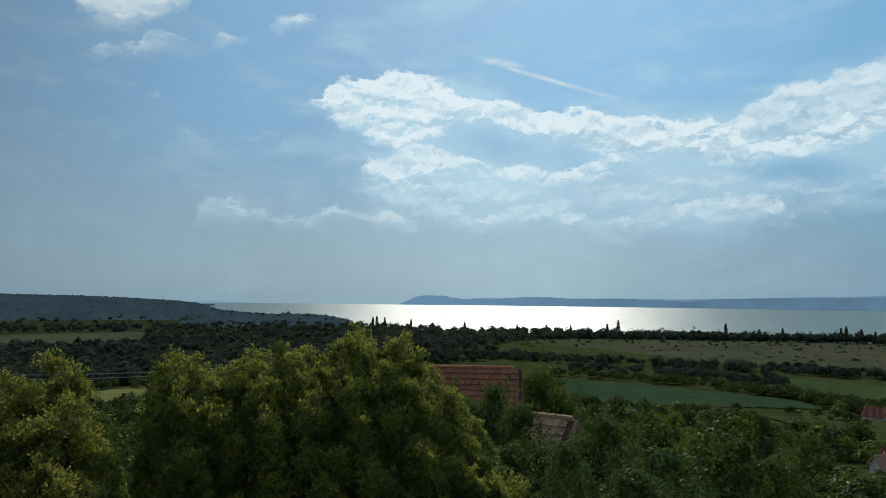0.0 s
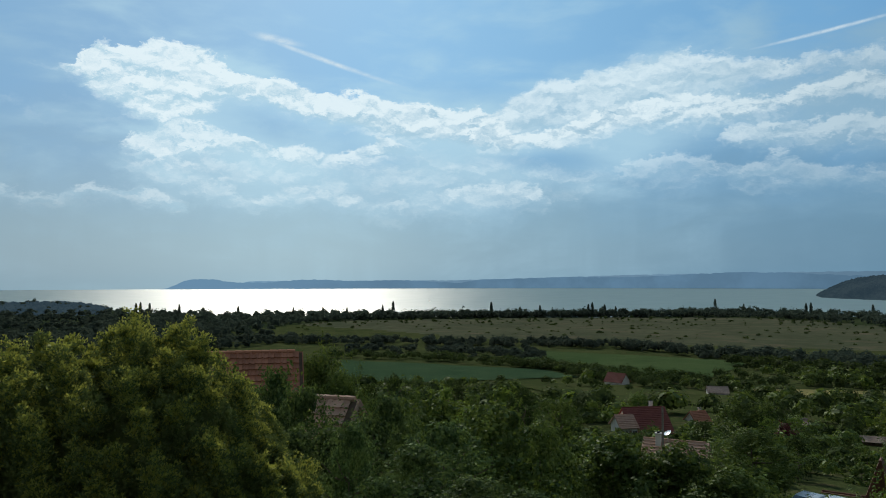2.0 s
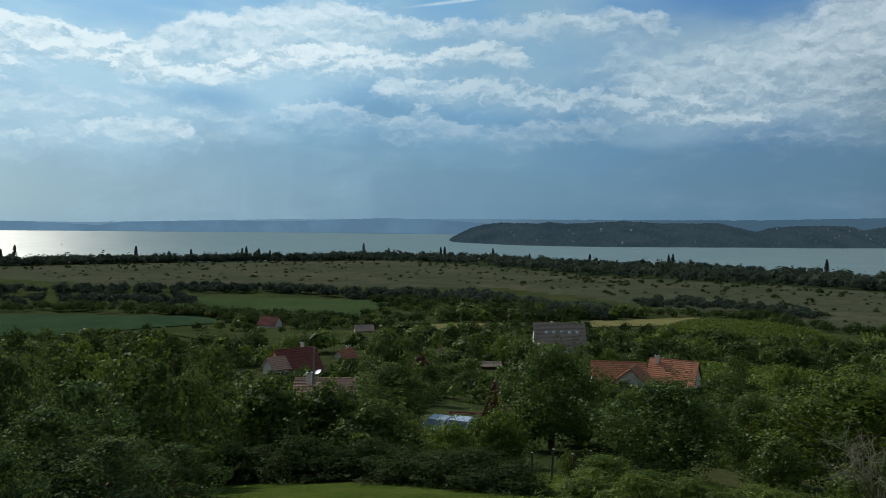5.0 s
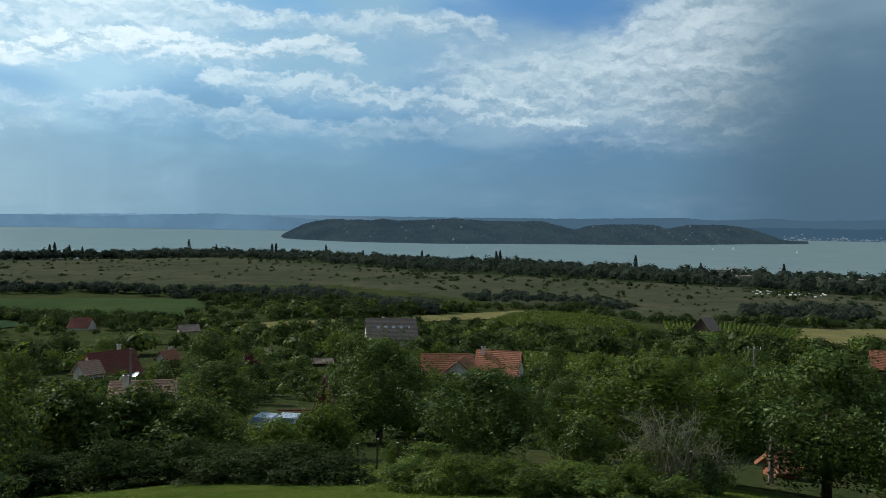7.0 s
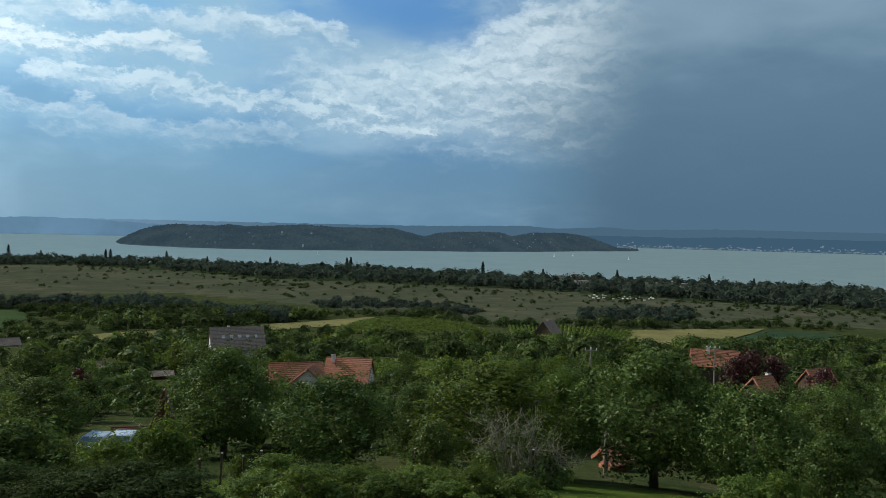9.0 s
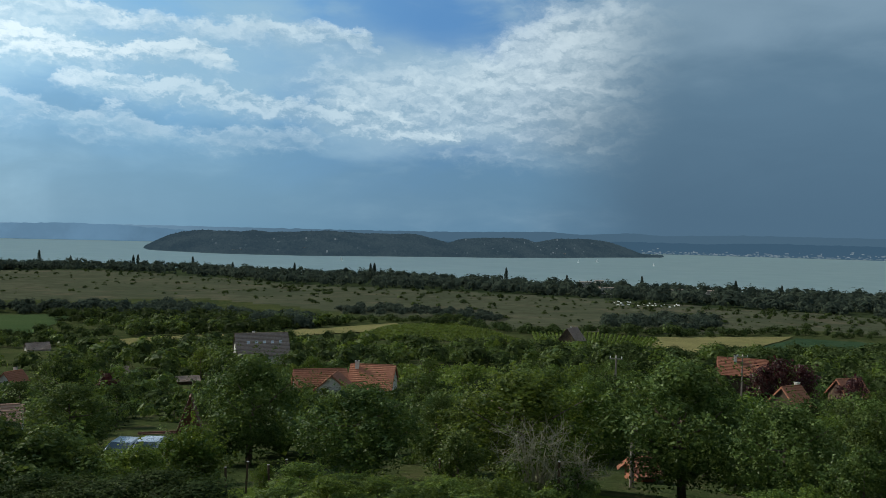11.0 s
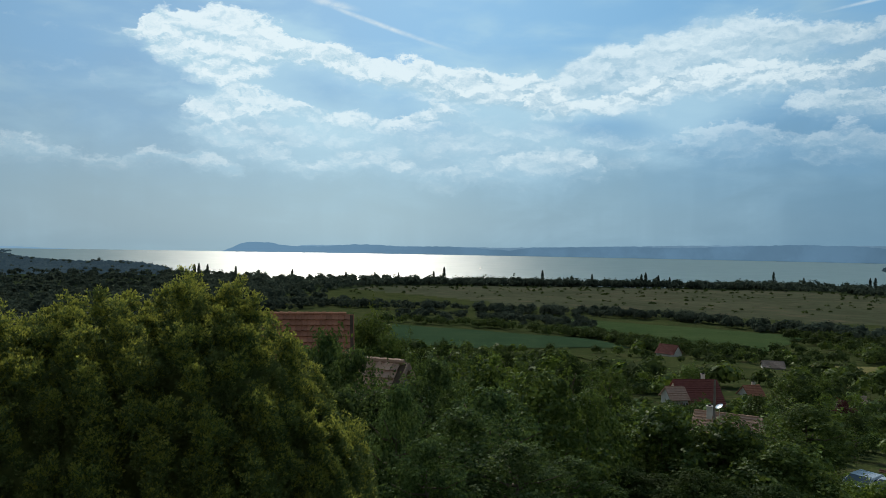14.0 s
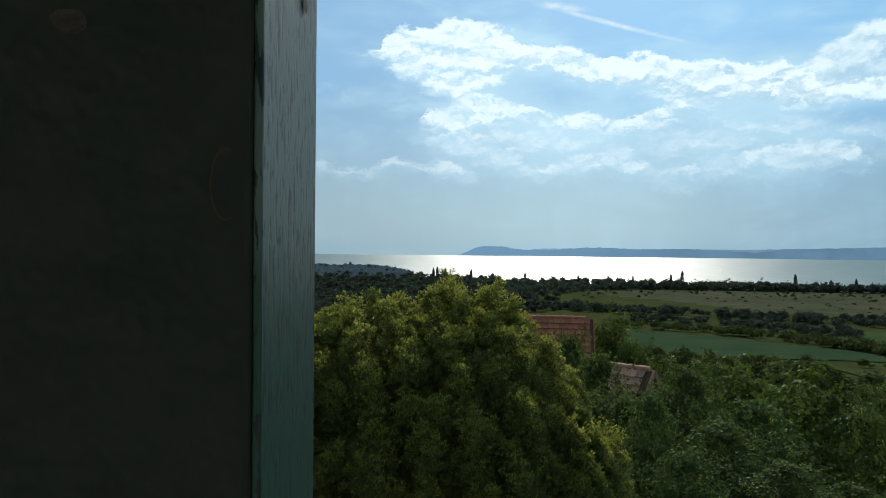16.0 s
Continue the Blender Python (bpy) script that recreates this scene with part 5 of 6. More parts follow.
ridge_house(45.3, 250.0, -7.6, 10, 6.0, 4.8, 2.4, 1.5, TILE_GREY, PLASTER, "small white cottage with a brown roof", windows=((-1.2, -2.4, 1.4, 0.9, 1.0), (1.2, -2.4, 1.4, 0.9, 1.0)))
ridge_house(60.2, 186.0, -7.25, 8, 12.2, 8.4, 2.6, 4.4, TILE_GREY, PLASTER, "long house with a grey-brown roof and skylights", chimney=(-1.8, 0.8, 0.3), skylights=5)
ridge_house(64.6, 112.0, -9.95, 6, 7.4, 7.2, 2.8, 2.6, TILE_ORANGE, PLASTER, "house wing with a pale orange tile roof", windows=((0.6, -3.6, 1.5, 1.0, 1.2),))
ridge_house(68.6, 116.0, -9.6, -10, 6.6, 7.0, 2.8, 2.8, TILE_ORANGE, PLASTER, "house wing with an orange tile roof and white chimney", chimney=(-2.4, -0.6, 0.6))
ridge_house(65.7, 108.0, -10.25, 78, 3.6, 4.6, 2.6, 1.9, TILE_ORANGE, PLASTER, "gabled porch wing with an orange tile roof")
# dark timber colour on these walls stands for the shade on them
ridge_house(83.7, 285.0, -6.35, 62, 7.6, 7.0, 3.2, 4.2, TILE_GREY, WOOD_DARK, "steep dark gabled house beside the vineyard", chimney=(0.5, 0.8, 0.3), windows=((1.5, -3.5, 1.6, 1.0, 1.2),))
ridge_house(95.8, 160.0, -7.85, 6, 9.0, 6.4, 2.6, 2.6, TILE_ORANGE, WOOD_DARK, "long house with a dull orange roof among trees", chimney=(-1.4, -0.8, 0.7))
ridge_house(99.0, 118.0, -9.45, 52, 3.6, 4.2, 2.6, 2.2, TILE_ORANGE, WOOD_DARK, "house with an orange roof beside a dark red tree", chimney=(1.7, 0.4, 0.35))
ridge_house(102.5, 150.0, -8.6, 40, 4.6, 4.6, 2.6, 2.4, TILE_ORANGE, WOOD_DARK, "house with an orange gable roof among dark trees")
ridge_house(32.1, 92.0, -11.35, 12, 2.4, 2.6, 1.9, 0.35, SHEET, WOOD_DARK, "low garden shed with a pale flat sheet roof", name="shed")
ridge_house(50.5, 170.0, -9.45, 5, 2.8, 3.0, 2.0, 0.8, TILE_GREY, WOOD_DARK, "small dark timber garden hut", name="shed")
ridge_house(55.0, 150.0, -10.3, 5, 4.0, 3.0, 1.8, 0.5, TILE_GREY, WOOD_DARK, "low shed with a dull grey roof", name="shed")
ridge_house(89.0, 46.0, -15.5, 30, 1.3, 1.4, 1.4, 0.5, TILE_ORANGE, BRICK_RED, "little brick garden hut with an orange tile roof", name="shed", pieces=1)
# timber shelter with a steep red-brown end, by the parked cars
ridge_house(53.6, 72.0, -14.15, -6, 4.2, 2.2, 1.0, 0.5, WOOD_RED, WOOD_RED, "low red-brown timber shelter", name="shed")
ridge_house(55.25, 71.0, -11.75, 86, 1.2, 1.5, 0.8, 2.2, WOOD_RED, WOOD_RED, "steep red-brown timber gable", name="shed")


def car(az, r, turn, label):
    """A parked hatchback, 4.1 m long, with body, cabin glass, wheels and lights."""
    ob = new("car")
    ob.matrix_basis = Matrix.Translation(spot(az, r, 0.02)) @ pose(0, 0, 0, 0, 0, -az + turn)
    tagged(ob, label, "car", "parked cars")
    prof = [(-2.05, 0.35), (-2.08, 0.62), (-1.95, 0.84), (-1.05, 0.95), (-0.35, 1.40), (0.75, 1.46), (1.55, 1.12), (2.0, 0.95), (2.06, 0.45), (1.9, 0.28), (-1.9, 0.28)]
    n = len(prof)
    v, f = [], []
    for y, q in ((-0.84, 0.93), (-0.74, 1.0), (0.74, 1.0), (0.84, 0.93)):
        v += [(x * (0.985 if q < 1 else 1), y * (1 - 0.22 * max(0, z - 0.95)), z * q + 0.03 * (1 - q)) for x, z in prof]
    for s in range(3):
        for i in range(n):
            f.append((s * n + i, s * n + (i + 1) % n, (s + 1) * n + (i + 1) % n, (s + 1) * n + i))
    f += [tuple(range(n))[::-1], tuple(range(3 * n, 4 * n))]
    body = mesh_object("body", v, f, CAR_PAINT, ob)
    for s in (-1, 1):
        w = [(-0.85, s * 0.845, 1.0), (-0.32, s * 0.79, 1.33), (0.68, s * 0.785, 1.37), (1.3, s * 0.84, 1.02)]
        mesh_object("side_window", w + [(x, y - s * 0.03, z) for x, y, z in w], [(0, 1, 2, 3), (4, 5, 6, 7), (0, 1, 5, 4), (1, 2, 6, 5), (2, 3, 7, 6), (3, 0, 4, 7)], DARK_GLASS, body)
    mesh_object("windscreen", [(-1.0, -0.70, 0.99), (-1.0, 0.70, 0.99), (-0.40, 0.64, 1.39), (-0.40, -0.64, 1.39)], [(0, 1, 2, 3)], DARK_GLASS, body)
    mesh_object("rear_window", [(1.50, -0.68, 1.16), (1.50, 0.68, 1.16), (0.82, 0.64, 1.45), (0.82, -0.64, 1.45)], [(0, 1, 2, 3)], DARK_GLASS, body)
    for x in (-1.28, 1.28):
        for y in (-0.76, 0.76):
            vv, ff = tube([(x, y - 0.1, 0.3), (x, y + 0.1, 0.3)], [0.31, 0.31], 16)
            tyre = mesh_object("wheel", vv, ff, RUBBER, ob, smooth=False)
            s = 1 if y > 0 else -1
            vv, ff = tube([(x, y + s * 0.09, 0.3), (x, y + s * 0.115, 0.3)], [0.2, 0.17], 12)
            mesh_object("rim", vv, ff, SHEET, tyre)
    for y in (-0.6, 0.6):
        part("headlight", box((0.10, 0.34, 0.14), (-2.0, y, 0.70), 0.03), SKYLIGHT, ob)
        part("tail_light", box((0.08, 0.16, 0.26), (2.02, y, 0.80), 0.02), TILE_RED, ob)


car(50.8, 51.8, 62, "silver hatchback parked in a garden among shrubs")
car(52.5, 51.0, 70, "pale silver car parked in a garden among shrubs")


def power_pole(az, r, top_el, label, arm=True):
    ob = new("utility_pole")
    p = spot(az, r)
    tall = EYE + r * math.tan(radians(top_el)) - p.z
    ob.matrix_basis = Matrix.Translation(p) @ pose(0, 0, 0, 0, 0, -az)
    tagged(ob, label, "pole", "utility poles")
    v, f = tube([(0, 0, -0.5), (0, 0, tall)], [0.15, 0.10], 10)
    mesh_object("shaft", v, f, POLE_WOOD, ob, smooth=False)
    if arm:
        part("crossarm", box((1.5, 0.10, 0.12), (0, -0.12, tall - 0.4), 0.01), POLE_WOOD, ob)
        for x in (-0.65, 0, 0.65):
            v, f = tube([(x, -0.12, tall - 0.34), (x, -0.12, tall - 0.18), (x, -0.12, tall - 0.08)], [0.03, 0.06, 0.035], 8)
            mesh_object("insulator", v, f, WHITE_PAINT, ob)
    return p + Vector((0, 0, tall))


power_pole(41.4, 82.0, -9.2, "dark wooden utility pole beside the old house", False)
power_pole(88.4, 42.0, -12.9, "grey utility pole between garden trees", False)
power_pole(95.8, 120.0, -7.5, "grey utility pole beside an orange roof")
power_pole(87.0, 90.0, -8.2, "grey utility pole among orchard trees")


def dish(az, r, el):
    """A satellite dish that gleams over the pale roof."""
    ob = new("satellite_dish")
    ob.matrix_basis = Matrix.Translation((r * math.sin(radians(az)), r * math.cos(radians(az)), EYE + r * math.tan(radians(el)))) @ pose(0, 0, 0, 0, 0, -az)
    tagged(ob, "shining metal satellite dish on the pale roof", "dish")
    v, f = [], []
    rings, sides = 5, 20
    for thick in (0.0, 0.02):
        for i in range(rings + 1):
            q = 0.42 * i / rings
            for j in range(sides):
                a = 2 * math.pi * j / sides
                v.append((q * math.cos(a), -0.5 * q * q * 1.1 + thick - 0.3 * q * math.sin(a) * 0, q * math.sin(a) * 1.05))
    for t in range(2):
        o = t * (rings + 1) * sides
        for i in range(rings):
            for j in range(sides):
                f.append((o + i * sides + j, o + i * sides + (j + 1) % sides, o + (i + 1) * sides + (j + 1) % sides, o + (i + 1) * sides + j))
    # turned halfway between sun and eye, so that its shape throws the glint
    facing = Vector((-0.47, 0.08, 0.75)).normalized()
    m = pose(0, 0, 0, 0, 0, az) @ Vector((0, -1, 0)).rotation_difference(facing).to_matrix().to_4x4()
    mesh_object("reflector", [m @ Vector(p) for p in v], f, SHEET, ob, smooth=True)
    vv, ff = tube([(0, 0.05, -1.1), (0, 0.05, 0.0)], [0.03, 0.03], 8)
    mesh_object("mast", vv, ff, SHEET, ob)
    vv, ff = tube([(0, 0, -0.4), (0, -0.5, 0.05)], [0.012, 0.012], 6)
    mesh_object("feed_arm", vv, ff, SHEET, ob)


dish(41.75, 82.6, -11.05)


def cable(a, b, sag, label):
    pts = [a.lerp(b, i / 24) - Vector((0, 0, sag * 4 * (i / 24) * (1 - i / 24))) for i in range(25)]
    v, f = tube(pts, [0.035] * 25, 5)
    tagged(mesh_object("cable", v, f, WIRE), label, "cable")


def sky_point(az, r, el):
    return Vector((r * math.sin(radians(az)), r * math.cos(radians(az)), EYE + r * math.tan(radians(el))))


cable(sky_point(-40, 70, -3.4), sky_point(-4, 75, -5.0), 1.2, "thin power cable sagging over the valley woods")
cable(sky_point(-40, 72, -3.7), sky_point(-4, 77, -5.3), 1.2, "thin power cable sagging over the valley woods")


# ---- orchards, hedgerows and woods ----
def inside(a, r, quad):
    """Is a bearing and distance within a four-cornered patch (bearing, distance)?"""
    x, y = r * math.sin(radians(a)), r * math.cos(radians(a))
    P = [(q * math.sin(radians(b)), q * math.cos(radians(b))) for b, q in quad]
    s = 0
    for i in range(4):
        (x0, y0), (x1, y1) = P[i], P[(i + 1) % 4]
        c = (x1 - x0) * (y - y0) - (y1 - y0) * (x - x0)
        s += 1 if c > 0 else -1
    return abs(s) == 4


OPEN_LAND = [
    [(17.0, 255), (35.6, 275), (33.4, 328), (17.6, 400)], [(38.5, 300), (45.0, 314), (48.2, 425), (28.3, 475)], [(87.8, 225), (95.9, 280), (99.0, 392), (89.8, 336)],
    [(47.5, 232), (70.4, 290), (70.4, 350), (47.5, 280)], [(-18.5, 265), (-12.5, 265), (-12.8, 340), (-19, 325)], [(36, 190), (46, 190), (46, 240), (28, 262)],
    [(66.0, 248), (90, 248), (90.5, 335), (67, 355)], [(69.8, 132), (80.5, 132), (80.5, 180), (69.8, 180)], [(95.9, 290), (103, 320), (104, 390), (99.2, 385)],
    [(41.5, 150), (47, 150), (47, 172), (41.5, 172)], [(49.5, 60), (53.5, 58), (53.8, 74), (49.5, 76)], [(57.5, 29), (62, 29), (62, 40), (57.5, 40)]]
# things that stay in view: bearing, half width in degrees, distance to them
SIGHT = [(8.4, 7, 37), (16.6, 3.2, 27), (40, 3.2, 140), (38, 2, 137), (42.3, 2.6, 84), (43.9, 1.4, 165), (38.3, 1.2, 276), (45.3, 1.2, 250), (60.2, 2.6, 186), (66.2, 4.4, 116), (83.7, 1.4, 285),
         (95.8, 2.2, 160), (99, 1.7, 118), (102.3, 1.8, 150), (32.1, 1.0, 92), (51.6, 1.8, 72), (54, 1.8, 76), (50.9, 0.8, 175), (55.2, 0.9, 150), (89.1, 1.2, 47)]
HEAD = {40: -10.7, 38: -10.7, 42.3: -12.3, 43.9: -9.9, 38.3: -7.7, 45.3: -8.1, 60.2: -8.4, 66.2: -11.0, 83.7: -7.2, 95.8: -8.6, 99: -9.9, 102.3: -9.1, 32.1: -11.9, 51.6: -15.0, 54: -14.3, 50.9: -9.0, 55.2: -10.5, 89.1: -17.3, 8.4: -9, 16.6: -11}


def blocked(a, r, tall):
    """Would a plant there hide or stand in a house?"""
    for b, w, d in SIGHT:
        reach = math.degrees(2.6 / r)
        if abs(a - b) < w + reach * 0.6 and r < d + 6:
            el = math.degrees(math.atan((float(height(a, r)) + tall - EYE) / r))
            if r > d - 7 or el > HEAD[b] + 0.25:
                return True
    return any(inside(a, r, q) for q in OPEN_LAND)


MID_TALL = [7.0, 6.5, 6.0, 8.5, 2.6, 6.0]
rng = np.random.default_rng(21)
used, count = set(), 0


def set_mid(i, a, r, s, sz):
    m = Matrix.Translation(spot(a, r, -0.1)) @ pose(0, 0, 0, 0, 0, rng.uniform(0, 360)) @ Matrix.Diagonal((s, s, sz, 1))
    put_plant(MID[i], m, i not in used)
    used.add(i)


spots = []
tries = 0
while count < 285 and tries < 9000:
    tries += 1
    a = rng.uniform(-27, 108)
    r = math.sqrt(rng.uniform(40 ** 2, 158 ** 2))
    if a < 17 and r < 50:
        continue
    i = int(rng.choice([0, 0, 1, 1, 2, 2, 3, 4, 4]))
    s = rng.uniform(0.55, 0.95) if r < 80 else rng.uniform(0.65, 1.1)
    tall = MID_TALL[i] * s
    if i == 3 and r < 90:
        continue
    if blocked(a, r, tall):
        i, s = 4, rng.uniform(0.6, 1.0)
        tall = 2.6 * s
        if blocked(a, r, tall):
            continue
    p = spot(a, r)
    gap = 3.4 if i == 4 else 4.6
    if any((p.x - q[0]) ** 2 + (p.y - q[1]) ** 2 < gap * gap for q in spots):
        continue
    spots.append((p.x, p.y))
    set_mid(i, a, r, s, s * rng.uniform(0.85, 1.15))
    count += 1
for a, r, s in [(48.6, 50, 0.7), (54.9, 49, 0.7), (49.8, 48.4, 0.76), (51.3, 48.0, 0.74), (52.8, 47.6, 0.76)]:
    set_mid(4, a, r, s, min(s, 0.5))
for a, r, s in [(98.3, 141, 1.45), (97.3, 139, 1.25), (99.7, 143, 1.3), (102.9, 136, 1.15), (49.6, 120, 0.7)]:
    set_mid(5, a, r, s, s)
for i, a, r, s in [(1, 100.2, 104, 0.7), (1, 101.6, 112, 0.7), (3, 103.0, 128, 0.6), (1, 94.6, 142, 0.7), (0, 97.0, 140, 0.55), (1, 99.0, 100, 0.5), (0, 102.4, 104, 0.7)]:
    set_mid(i, a, r, s, s)

# lower growth between the trees, too much to count
fill = []
tries = 0
while len(fill) < 1000 and tries < 9000:
    tries += 1
    a = rng.uniform(16, 108)
    r = math.sqrt(rng.uniform(46 ** 2, 165 ** 2))
    tall = rng.uniform(1.2, 3.8)
    if blocked(a, r, tall):
        continue
    fill.append((r * math.sin(radians(a)), r * math.cos(radians(a)), float(height(a, r)) - 0.2, tall, tall * rng.uniform(1.0, 1.5)))
wood("undergrowth", fill[::2], "dark", "dense dark green undergrowth between the garden trees", rng, 170, 0.84, "bushes")
wood("undergrowth", fill[1::2], "walnut", "green undergrowth between the garden trees", rng, 170, 0.84, "bushes")

# farther trees of the slope, too many to count
far, bright = [], []
tries = 0
while len(far) + len(bright) < 2100 and tries < 30000:
    tries += 1
    a = rng.uniform(-28, 110)
    r = math.sqrt(rng.uniform(150 ** 2, 350 ** 2))
    lim = float(steps(a, PLAIN_EDGE)) if a > 14 else 440
    if r > lim * 0.97:
        continue
    tall = rng.uniform(2.5, 6.5)
    if 20 < a < 48 and r > 200:
        tall *= 0.75
    if blocked(a, r, tall):
        continue
    q = (r * math.sin(radians(a)), r * math.cos(radians(a)), float(height(a, r)) - 0.3, tall, tall * rng.uniform(0.8, 1.3))
    (bright if rng.uniform() < 0.07 else far).append(q)
wood("slope_trees", far[::3], "walnut", "many green trees and bushes on the lower slope", rng, 125, 1.1)
wood("slope_trees", far[1::3] + far[2::3], "dark", "many dark green trees on the lower slope", rng, 125, 1.1)
wood("slope_trees", bright, "bright", "light green trees scattered on the lower slope", rng, 125, 1.1)


def hedge(line, n, tall, wide, spread, leaf, label, blades=130, size=0.92):
    """A hedgerow along bearings and distances."""
    t = rng.uniform(0, len(line) - 1, n)
    k = np.arange(len(line))
    a = np.interp(t, k, [p[0] for p in line]) + rng.normal(0, 0.12, n)
    r = np.interp(t, k, [p[1] for p in line]) + rng.normal(0, spread, n)
    h = rng.uniform(*tall, n)
    wood("hedgerow", rows_of(a, r, h, h * rng.uniform(*wide, n)), leaf, label, rng, blades, size, "hedgerow")


hedge([(16.5, 412), (23, 396), (29, 356), (34.2, 328), (38.0, 292)], 130, (3, 6), (0.9, 1.4), 6, "dark", "dark hedgerow along the crop field")
hedge([(36, 300), (39, 292), (42.5, 290)], 46, (3.5, 6), (0.9, 1.3), 8, "dark", "clump of dark trees behind a cottage")
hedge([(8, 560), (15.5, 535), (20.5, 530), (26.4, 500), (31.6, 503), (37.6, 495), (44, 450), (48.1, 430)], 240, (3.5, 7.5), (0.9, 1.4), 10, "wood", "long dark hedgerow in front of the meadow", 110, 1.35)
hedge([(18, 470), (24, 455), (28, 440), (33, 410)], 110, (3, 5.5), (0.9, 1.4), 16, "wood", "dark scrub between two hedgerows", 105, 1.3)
hedge([(46, 420), (50, 380), (54, 350), (58, 330), (62, 322)], 170, (3, 7), (0.9, 1.4), 24, "dark", "dark copse beyond the gardens", 140, 1.15)
hedge([(47, 440), (51.5, 440), (55, 420), (60, 350), (64, 345)], 150, (3.5, 7.5), (0.9, 1.4), 14, "wood", "dark copse at the edge of the meadow", 125, 1.2)
hedge([(62, 340), (67, 352), (73.4, 375), (75.5, 372)], 90, (2, 4.5), (0.9, 1.4), 7, "dark", "hedgerow above the vineyard")
hedge([(66, 430), (70, 440), (74, 425), (78, 400)], 130, (2.5, 5), (1.0, 1.6), 16, "wood", "scrub on the meadow's edge", 110, 1.25)
hedge([(75.5, 350), (79, 322), (84, 330), (88, 355)], 100, (2, 4.5), (0.9, 1.3), 7, "dark", "hedgerow between vineyard and meadow")
hedge([(87.4, 352), (92, 360), (98, 405), (104, 420)], 130, (2, 4.2), (1.0, 1.5), 9, "dark", "hedgerow behind the mown field")
hedge([(86, 390), (90, 420), (94, 425)], 120, (3, 6.5), (0.9, 1.3), 18, "wood", "low wood on the meadow", 125, 1.2)
hedge([(66, 190), (72, 205), (80, 205), (87, 235)], 110, (2.5, 5), (0.9, 1.3), 10, "walnut", "row of trees below the vineyard")
hedge([(88.3, 240), (92, 255), (96, 285)], 60, (2.5, 4.5), (0.9, 1.3), 5, "dark", "hedgerow before the mown field")
hedge([(97, 250), (101, 280), (106, 300)], 110, (3.5, 6), (0.9, 1.3), 18, "dark", "dark trees beside the mown field")


def shore_belts():
    n = 4600
    a = rng.uniform(-28, 112, n)
    e0, s0 = steps(a, WOOD_EDGE), np.minimum(steps(a, SHORE), 4300)
    u = rng.uniform(0, 1, n)
    u = np.where(a < 3, u ** 1.6, u)
    r = e0 + 6 + (s0 * 0.985 - e0 - 12) * u
    h = 2.5 + 9.0 * rng.uniform(0, 1, n) ** 1.2 + np.where(rng.uniform(0, 1, n) < 0.05, 4.0, 0)
    h = np.where(a < 3, h * 0.8, h)
    keep = ~((a > -24) & (a < -13.2) & (r > 715) & (r < 1000))
    # taller single trees along the waterside, some of them poplars
    tall = (u > 0.55) & (rng.uniform(0, 1, n) < 0.16) & (a > 3)
    h = np.where(tall, rng.uniform(8, 14, n), h)
    girth = np.where(tall, rng.uniform(0.35, 0.9, n), rng.uniform(0.8, 1.4, n))
    P = rows_of(a, r, h, h * girth)[keep]
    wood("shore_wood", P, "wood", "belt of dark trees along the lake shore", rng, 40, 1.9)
    # dense valley woods towards the south-east
    n = 2600
    a = rng.uniform(-28, 15, n)
    r = steps(a, [(-28, 345), (0, 380), (15, 560)]) + (1250 - 400) * rng.uniform(0, 1, n) ** 1.4
    ok = (r < steps(a, SHORE) * 0.98) & ~((a > -24) & (a < -13.2) & (r > 700) & (r < 1000)) & (r < np.where(a > 7 + rng.uniform(0, 7, n), 0, 9999))
    h = rng.uniform(4, 9, n)
    wood("valley_wood", rows_of(a[ok], r[ok], h[ok], h[ok] * rng.uniform(0.9, 1.4, ok.sum())), "wood", "dark woods filling the valley floor", rng, 44, 2.1)
    n = 1700
    a = rng.uniform(-11, 1.2, n)
    r = rng.uniform(1150, 2600, n)
    ok = r < steps(a, SHORE) * 0.985
    h = rng.uniform(2, 5, n) * np.clip((2900 - r) / 1300, 0.5, 1)
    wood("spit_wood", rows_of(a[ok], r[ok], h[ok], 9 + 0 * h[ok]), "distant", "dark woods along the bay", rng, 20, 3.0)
    # a looser front of the belt, lone bushes on the meadow
    n = 420
    a = rng.uniform(14, 110, n)
    r = steps(a, WOOD_EDGE) - np.abs(rng.normal(0, 75, n))
    h = rng.uniform(1.2, 3.6, n)
    wood("meadow_bushes", rows_of(a, r, h, h * rng.uniform(1, 1.8, n)), "dark", "scattered bushes on the wet meadow", rng, 36, 1.7, "bushes")
    n = 900
    a = rng.uniform(24, 110, n)
    lo, hi = steps(a, PLAIN_EDGE), steps(a, WOOD_EDGE)
    r = lo + (hi - lo) * rng.uniform(0.1, 0.95, n)
    h = 0.4 + 1.6 * rng.uniform(0, 1, n) ** 2
    wood("meadow_bushes", rows_of(a, r, h, h * rng.uniform(1.4, 3.4, n)), "dark", "low bushes dotting the wet meadow", rng, 30, 1.6, "bushes")
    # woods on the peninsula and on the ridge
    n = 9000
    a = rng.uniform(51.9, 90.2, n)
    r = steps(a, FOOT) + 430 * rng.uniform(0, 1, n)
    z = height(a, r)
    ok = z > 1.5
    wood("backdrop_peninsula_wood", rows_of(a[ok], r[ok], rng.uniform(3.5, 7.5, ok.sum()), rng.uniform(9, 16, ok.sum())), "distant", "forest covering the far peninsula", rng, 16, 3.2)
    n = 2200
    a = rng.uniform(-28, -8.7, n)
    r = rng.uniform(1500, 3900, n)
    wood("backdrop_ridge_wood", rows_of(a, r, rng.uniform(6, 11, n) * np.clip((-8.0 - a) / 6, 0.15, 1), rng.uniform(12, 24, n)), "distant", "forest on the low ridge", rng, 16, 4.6)


